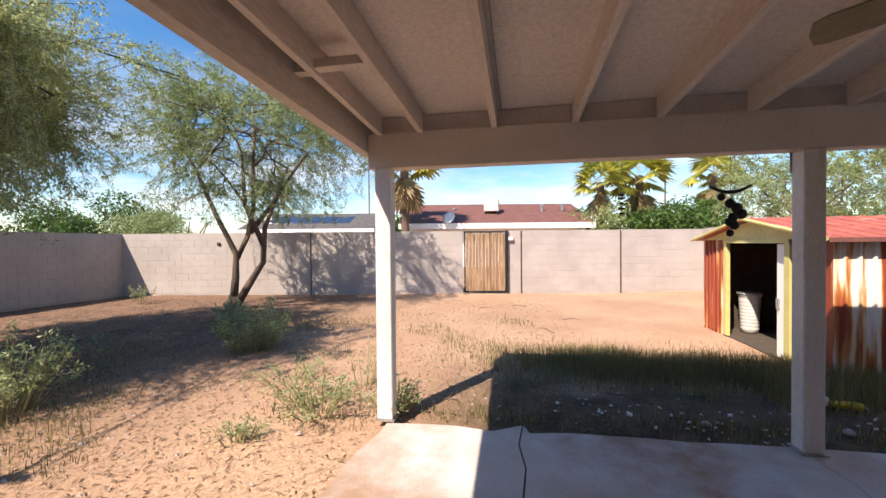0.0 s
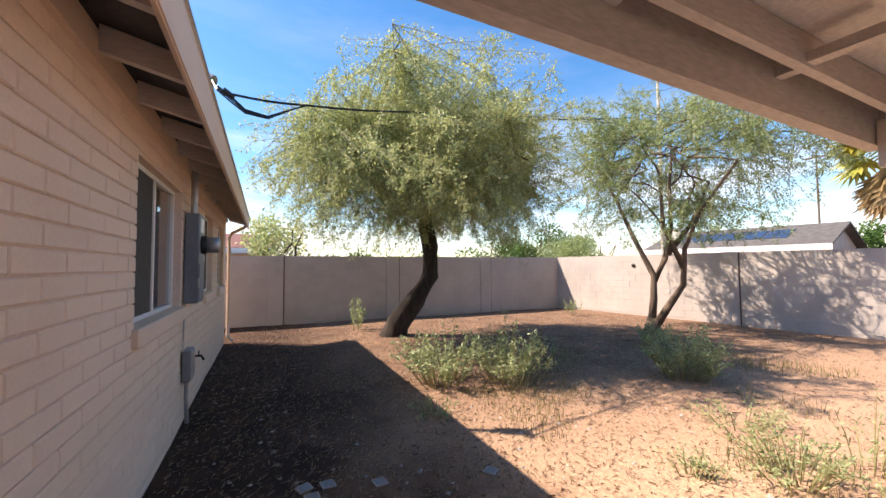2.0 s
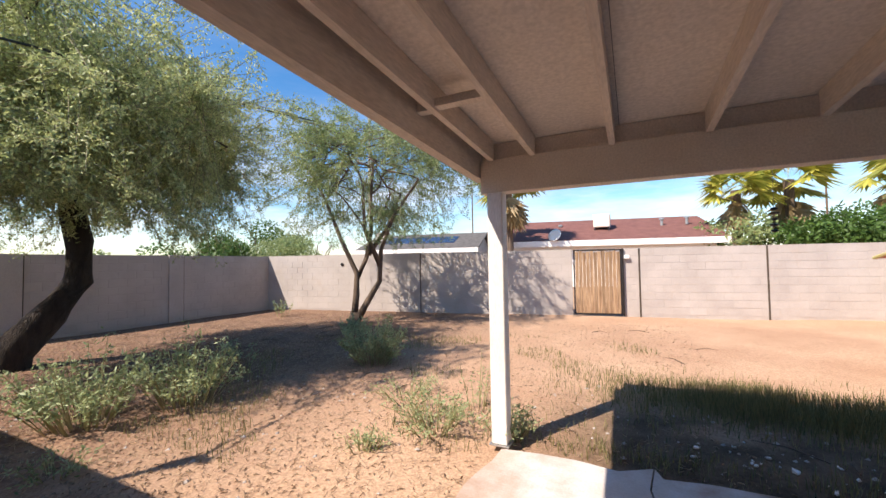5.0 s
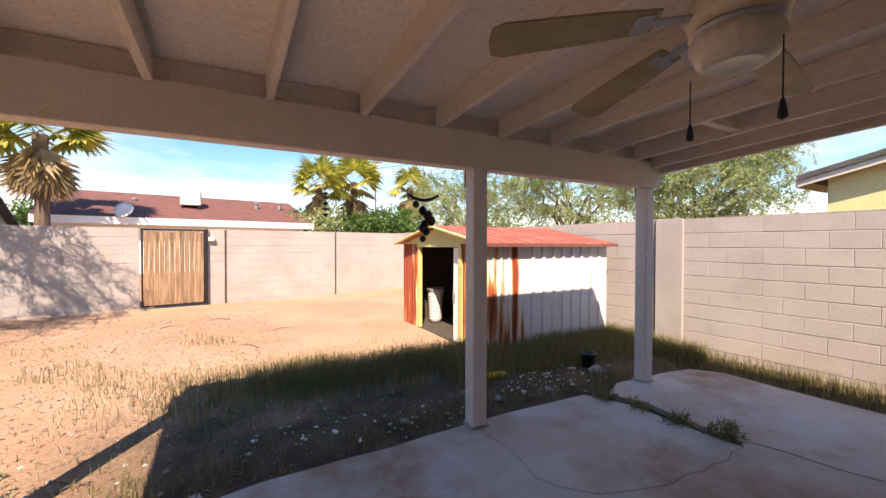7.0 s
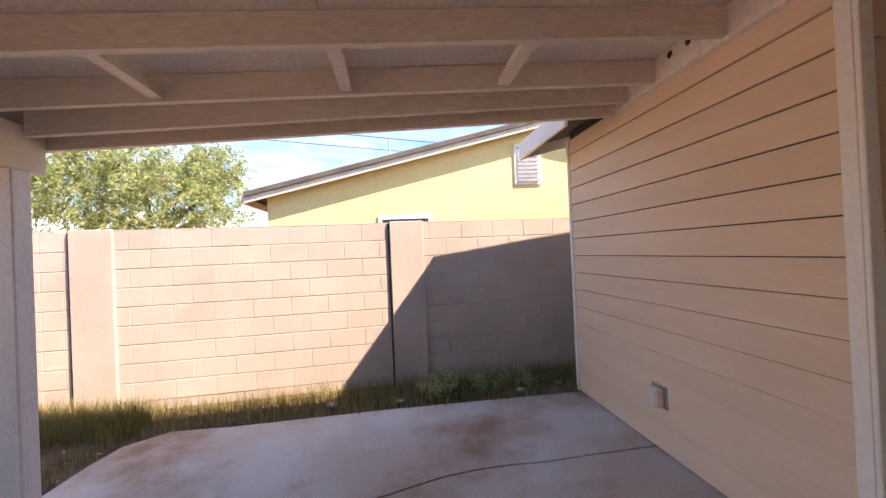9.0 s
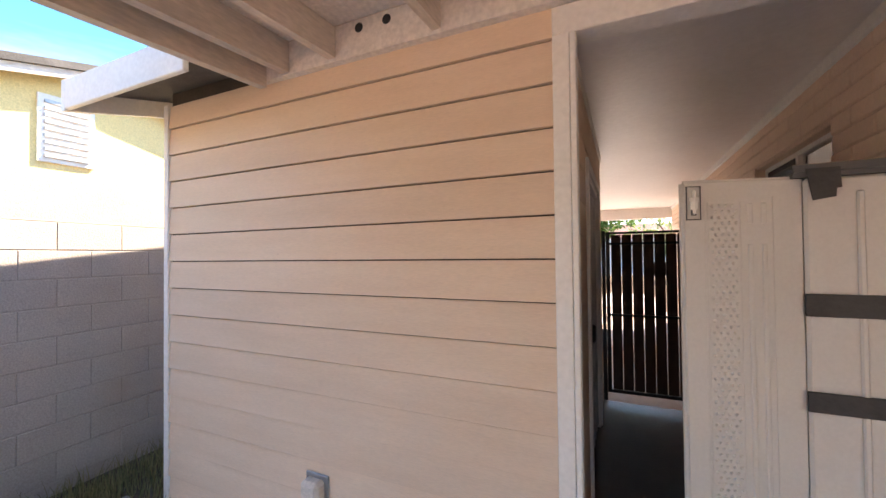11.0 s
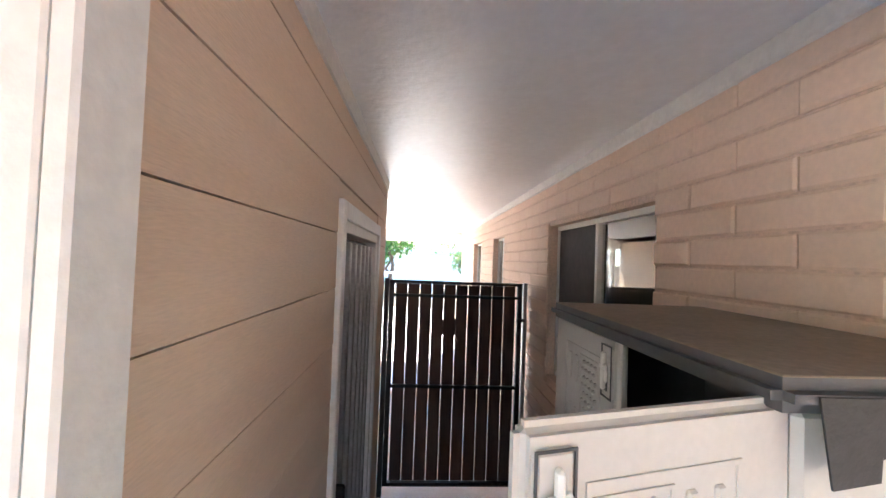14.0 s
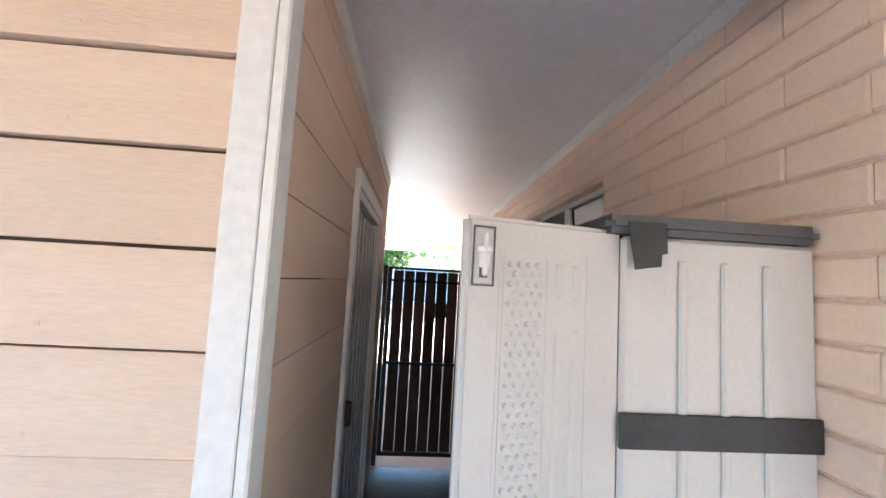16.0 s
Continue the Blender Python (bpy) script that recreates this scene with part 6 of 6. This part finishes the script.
def yard_clutter():
    r = random.Random(77)
    toy = empty("yellow_toy", "yellow and white plastic toy lying on the grass", "toy")
    yel = material("yellow_plastic", (0.75, 0.55, 0.02), (0.82, 0.62, 0.04), 4, 0.4, 0.0)
    part("handle", tube(bmesh.new(), [(-0.18, 5.12, 0.03), (-0.02, 5.1, 0.035), (0.05, 5.08, 0.03)], [0.03, 0.035, 0.03], 10), yel, toy)
    part("head", lathe(bmesh.new(), [(0.02, -0.04), (0.05, -0.02), (0.05, 0.03), (0.02, 0.05)], 14, Matrix.Translation((-0.23, 5.14, 0.05))), M_WHITE, toy, "white plastic head", smooth=True)
    pot = empty("black_pot", "black plastic plant pot on the dirt", "pot")
    part("body", lathe(bmesh.new(), [(0.075, -0.02), (0.10, 0.13), (0.108, 0.135), (0.108, 0.155), (0.095, 0.155), (0.085, 0.03)], 20, Matrix.Translation((1.24, 4.93, 0))), M_BLACK, pot, smooth=True)
    part("soil", lathe(bmesh.new(), [(0.085, 0.09), (0.085, 0.11)], 16, Matrix.Translation((1.24, 4.93, 0))), M_CRACK_SHADE, pot)
    for x, y, s in ((1.18, 4.75, 0.10), (1.32, 4.95, 0.06), (0.5, 4.9, 0.05), (-1.4, 4.6, 0.05), (2.75, 2.6, 0.07), (2.7, 1.9, 0.06), (2.72, 0.6, 0.07), (2.85, 0.1, 0.05), (0.2, 4.55, 0.05), (-0.4, 4.6, 0.06)):
        bm = bmesh.new()
        bmesh.ops.create_icosphere(bm, subdivisions=2, radius=s)
        for v in bm.verts:
            v.co *= 0.75 + 0.5 * noise.noise(v.co * 9 + Vector((x, y, 0)))
            v.co.z *= 0.6
            v.co += Vector((x, y, near_height(x, y) + s * 0.2))
        tagged(link_mesh("rubble_stone", bm, M_BLOCK), "pale broken concrete lump on the soil", "stone", group="rubble")
    for x, y, a in ((-6.12, 1.04, 20), (-5.97, 1.08, 5), (-6.10, 1.2, 8), (-5.78, 2.37, 35), (-5.98, 0.53, 40), (-5.69, 1.14, 5), (-5.62, 1.12, 3), (-5.98, 1.55, 12), (-6.2, 0.42, 30)):
        z = near_height(x, y) + 0.006
        t = empty("loose_tile", "small square grey tile lying on the dirt", "tile", "loose tiles")
        t.matrix_world = pose(x, y, z, r.uniform(-4, 4), r.uniform(-4, 4), a)
        part("slab", boxes((-0.05, 0.05, -0.05, 0.05, -0.004, 0.008), bevel=0.002), M_BLOCK, t)
        part("inner_panel", boxes((-0.04, 0.04, -0.04, 0.04, 0.008, 0.0095)), M_METER, t)
    for k in range(26):
        x, y = r.uniform(-12, -1), r.uniform(4.6, 11)
        a, ln = r.uniform(0, 3.14), r.uniform(0.15, 0.5)
        z = near_height(x, y) + 0.01
        tagged(link_mesh("twig", tube(bmesh.new(), [(x, y, z), (x + math.cos(a) * ln * 0.5, y + math.sin(a) * ln * 0.5 + 0.03, z + 0.02), (x + math.cos(a) * ln, y + math.sin(a) * ln, z)], [0.006, 0.005, 0.002], 5), M_BARK2),
               "dry brown twig on the dirt", "twig", group="fallen twigs")


yard_clutter()
mark = empty("wall_plaque", "small dark round mark fixed on the back wall", "plaque")
pm = Matrix.Translation((*on_back(-11.9), 1.55)) @ Matrix.Rotation(math.atan2(BD.y, BD.x), 4, "Z")
bm = lathe(bmesh.new(), [(0.05, 0.0), (0.06, 0.02), (0.02, 0.04)], 12, pm @ pose(0, -0.012, 0, 90))
part("disc", bm, M_BLACKM, mark)


# ---------------------------------------------------------------- passage things
M_DUST = material("dust_on_resin", (0.21, 0.17, 0.125), (0.30, 0.245, 0.185), 2.5, 0.85, 0.2, 70, stain=(0.13, 0.11, 0.09), stain_at=0.68, stain_scale=5)


def storage_cabinet():
    c = empty("storage_cabinet", "tall grey resin storage cabinet with one door open and taped side", "cabinet")
    x0, x1, y0, y1, h = -1.306, -0.82, -0.96, -0.16, 1.872
    t = 0.025
    part("side_panel", boxes((x0, x1, y1 - t, y1, 0.03, h), bevel=0.01), M_GREYPL, c)
    part("side_panel", boxes((x0, x1, y0, y0 + t, 0.03, h), bevel=0.01), M_GREYPL, c)
    # Dark back, inner panels and shelves carry the cabinet's inner shade.
    part("back_panel", boxes((x0, x0 + t, y0 + t, y1 - t, 0.03, h)), M_DKPL_SHADE, c)
    part("inner_panel", boxes((x0 + t, x1 - 0.01, y0 + t, y0 + t + 0.01, 0.06, h), (x0 + t, x1 - 0.01, y1 - t - 0.01, y1 - t, 0.06, h)), M_DKPL_SHADE, c)
    part("base", boxes((x0, x1, y0, y1, 0.0, 0.06), bevel=0.01), M_DKPL_SHADE, c)
    for z in (0.5, 0.95, 1.4):
        part("shelf", boxes((x0 + t, x1 - 0.08, y0 + t, y1 - t, z, z + 0.025)), M_DKPL_SHADE, c)
    for k in range(3):
        x = -0.965 - 0.105 * k
        for z0, z1 in ((0.12, 0.66), (0.74, 1.82)):
            part("side_rib", boxes((x - 0.010, x + 0.010, y1 - 0.002, y1 + 0.010, z0, z1), bevel=0.005), M_GREYPL, c)
    lid = part("lid", boxes((x0 + 0.006, x1 + 0.05, y0 - 0.015, y1 + 0.030, h + 0.002, h + 0.046), bevel=0.016, rounds=4), M_DKPL_SHADE, c, "dusty dark grey lid")
    part("lid_top", boxes((x0 + 0.022, x1 + 0.034, y0 + 0.001, y1 + 0.014, h + 0.044, h + 0.0485), bevel=0.002), M_DUST, lid, "dusty brown lid top")
    part("tape_band", boxes((x0 + 0.002, x1 + 0.006, y1 + 0.002, y1 + 0.0125, 1.39, 1.468), bevel=0.002), M_TAPE, c, "dark tape band")
    part("tape_band", boxes((x0 + 0.002, x1 + 0.006, y1 + 0.002, y1 + 0.0125, 1.06, 1.13), bevel=0.002), M_TAPE, c)
    bm = prism(bmesh.new(), [(-0.815, 1.90), (-0.905, 1.90), (-0.908, 1.83), (-0.895, 1.828), (-0.893, 1.80), (-0.832, 1.79)], y1 + 0.031, y1 + 0.034, "y")
    part("tape_patch", bm, M_TAPE, lid, "torn dark tape patch")

    def door(m, name):
        w, dz0, dz1 = 0.40, 0.06, 1.884
        d = part(name, boxes((0, w, -0.016, 0.016, dz0, dz1), m=m, bevel=0.012, rounds=3), M_GREYPL, c)
        ring = bmesh.new()
        for a, b, z0, z1 in ((0.095, 0.32, 1.812, 1.819), (0.095, 0.102, 0.15, 1.812), (0.313, 0.32, 0.15, 1.812), (0.20, 0.205, 0.40, 1.80), (0.306, 0.311, 0.40, 1.80), (0.20, 0.311, 1.797, 1.802)):
            box(ring, a, b, 0.014, 0.0185, z0, z1, m=m)
        part("molding", ring, M_GREYPL, d)
        for a in (0.126, 0.170):
            part("molded_bar", boxes((a - 0.004, a + 0.012, 0.013, 0.021, 1.717, 1.792), m=m, bevel=0.003), M_GREYPL, d)
            part("molded_bar", boxes((a - 0.004, a + 0.012, 0.013, 0.021, 0.4, 1.645), m=m, bevel=0.003), M_GREYPL, d)
        lat = bmesh.new()
        z = 0.42
        row = 0
        while z < 1.79:
            for q in range(4):
                xx = 0.218 + q * 0.022 + (0.011 if row % 2 else 0)
                bmesh.ops.create_cone(lat, cap_ends=True, segments=8, radius1=0.0085, radius2=0.004, depth=0.009, matrix=m @ Matrix.Translation((xx, 0.018, z)) @ Matrix.Rotation(radians(-90), 4, "X"))
            z += 0.021
            row += 1
        part("lattice_panel", lat, M_GREYPL, d, "diamond lattice molding")
        lt = part("latch_plate", boxes((0.335, 0.385, 0.015, 0.022, 1.735, 1.86), m=m, bevel=0.006), M_GREYPL, d)
        part("latch", boxes((0.355, 0.365, 0.022, 0.036, 1.755, 1.845), (0.343, 0.377, 0.024, 0.034, 1.802, 1.818), (0.347, 0.373, 0.022, 0.030, 1.772, 1.806), m=m, bevel=0.004), M_WHITE, lt, "pale latch handle")
        part("latch_rim", boxes((0.335, 0.385, 0.0205, 0.0228, 1.735, 1.738), (0.335, 0.385, 0.0205, 0.0228, 1.857, 1.860), (0.335, 0.338, 0.0205, 0.0228, 1.738, 1.857), (0.382, 0.385, 0.0205, 0.0228, 1.738, 1.857), (0.351, 0.369, 0.0215, 0.0228, 1.752, 1.798), m=m), M_DKPL_SHADE, lt, "dark latch rim")
        return d
    # the near door stands open, the far one is shut
    door(Matrix.Translation((-0.822, -0.185, 0)) @ Matrix.Rotation(radians(14), 4, "Z"), "open_door")
    door(Matrix(((0, 1, 0, x1 + 0.018), (1, 0, 0, y0 + 0.01), (0, 0, 1, 0), (0, 0, 0, 1))), "shut_door")


storage_cabinet()


def passage_gate():
    g = empty("passage_gate", "dark brown slatted gate in a black steel frame", "gate")
    y, x0, x1, z0, z1 = -3.1, -1.235, -0.07, 0.09, 1.855
    part("frame", boxes((x0, x0 + 0.04, y - 0.02, y + 0.02, z0, z1), (x1 - 0.04, x1, y - 0.02, y + 0.02, z0, z1), (x0, x1, y - 0.02, y + 0.02, z1 - 0.025, z1), (x0, x1, y - 0.02, y + 0.02, z0, z0 + 0.03)), M_BLACKM, g)
    for z in (1.725, 0.94):
        part("rail", boxes((x0 + 0.04, x1 - 0.04, y - 0.018, y + 0.018, z - 0.012, z + 0.012)), M_BLACKM, g)
    n = 10
    pitch = (x1 - x0 - 0.10) / n
    for k in range(n):
        x = x0 + 0.05 + k * pitch
        part("slat", boxes((x + 0.0032, x + pitch - 0.0032, y - 0.036, y - 0.02, z0 + 0.03, z1 - 0.03), bevel=0.002), M_BROWN, g)
    part("lock_plate", boxes((x0 + 0.50, x0 + 0.72, y - 0.05, y - 0.037, 1.38, 1.52)), M_BROWN, g)
    part("latch_post", boxes((x0 - 0.045, x0 - 0.012, y - 0.02, y + 0.02, 0.0, 1.86)), M_STEEL, g, "pale latch post")
    part("hinge_post", boxes((x1 + 0.004, x1 + 0.045, y - 0.025, y + 0.025, 0.0, 1.87)), M_BLACKM, g)
    part("latch", boxes((x0 - 0.02, x0 + 0.05, y + 0.02, y + 0.04, 1.52, 1.55)), M_BLACKM, g)


passage_gate()


def passage_door():
    d = empty("door_1", "weathered white framed steel security door in the siding", "door", kind="structure")
    m = Matrix(((0, -1, 0, 0.0), (-0.9416, 0, 0, 0.094), (0, 0, 1, 0), (0, 0, 0, 1)))
    part("door_frame", boxes((1.30, 1.37, -0.08, 0.045, 0.0, 2.26), (2.60, 2.67, -0.08, 0.045, 0.0, 2.26), (1.37, 2.60, -0.08, 0.045, 2.19, 2.26), m=m, bevel=0.004), M_WHITE, d)
    part("door_stop", boxes((1.37, 1.42, -0.08, 0.03, 0.0, 2.19), (2.55, 2.60, -0.08, 0.03, 0.0, 2.19), (1.42, 2.55, -0.08, 0.03, 2.14, 2.19), m=m, bevel=0.003), M_WHITE, d)
    part("door_panel", boxes((1.43, 2.54, -0.07, -0.04, 0.02, 2.13), m=m), M_METER, d)
    for k in range(7):
        u = 1.50 + k * 0.16
        part("bar", boxes((u, u + 0.05, -0.04, 0.012, 0.05, 2.11), m=m, bevel=0.004), M_STEEL, d)
    h = part("door_handle", boxes((1.46, 1.50, 0.012, 0.06, 1.0, 1.12), m=m, bevel=0.008), M_BLACKM, d)
    part("keyhole_plate", boxes((1.45, 1.51, 0.0, 0.014, 0.95, 1.22), m=m), M_BLACKM, h)


passage_door()
beam = tagged(link_mesh("carport_beam", boxes((-1.318, 2.4, -9.05, -8.9, 2.45, 2.70)), M_WHITE), "white beam at the open end of the carport", "beam")
for cx in (0.9, 2.2):
    tagged(link_mesh("carport_post", boxes((cx - 0.05, cx + 0.05, -9.02, -8.92, -0.01, 2.45), bevel=0.006), M_WHITE), "white carport post at the street end", "post", group="carport posts")
rail = empty("front_fence", "low white rail fence beyond the carport", "fence")
for k in range(8):
    part("post", boxes((-7 + k * 2, -6.9 + k * 2, -20.05, -19.95, -0.1, 1.3)), M_WHITE, rail)
for z in (0.5, 1.2):
    part("rail", boxes((-7, 7.1, -20.03, -19.97, z, z + 0.1)), M_WHITE, rail)
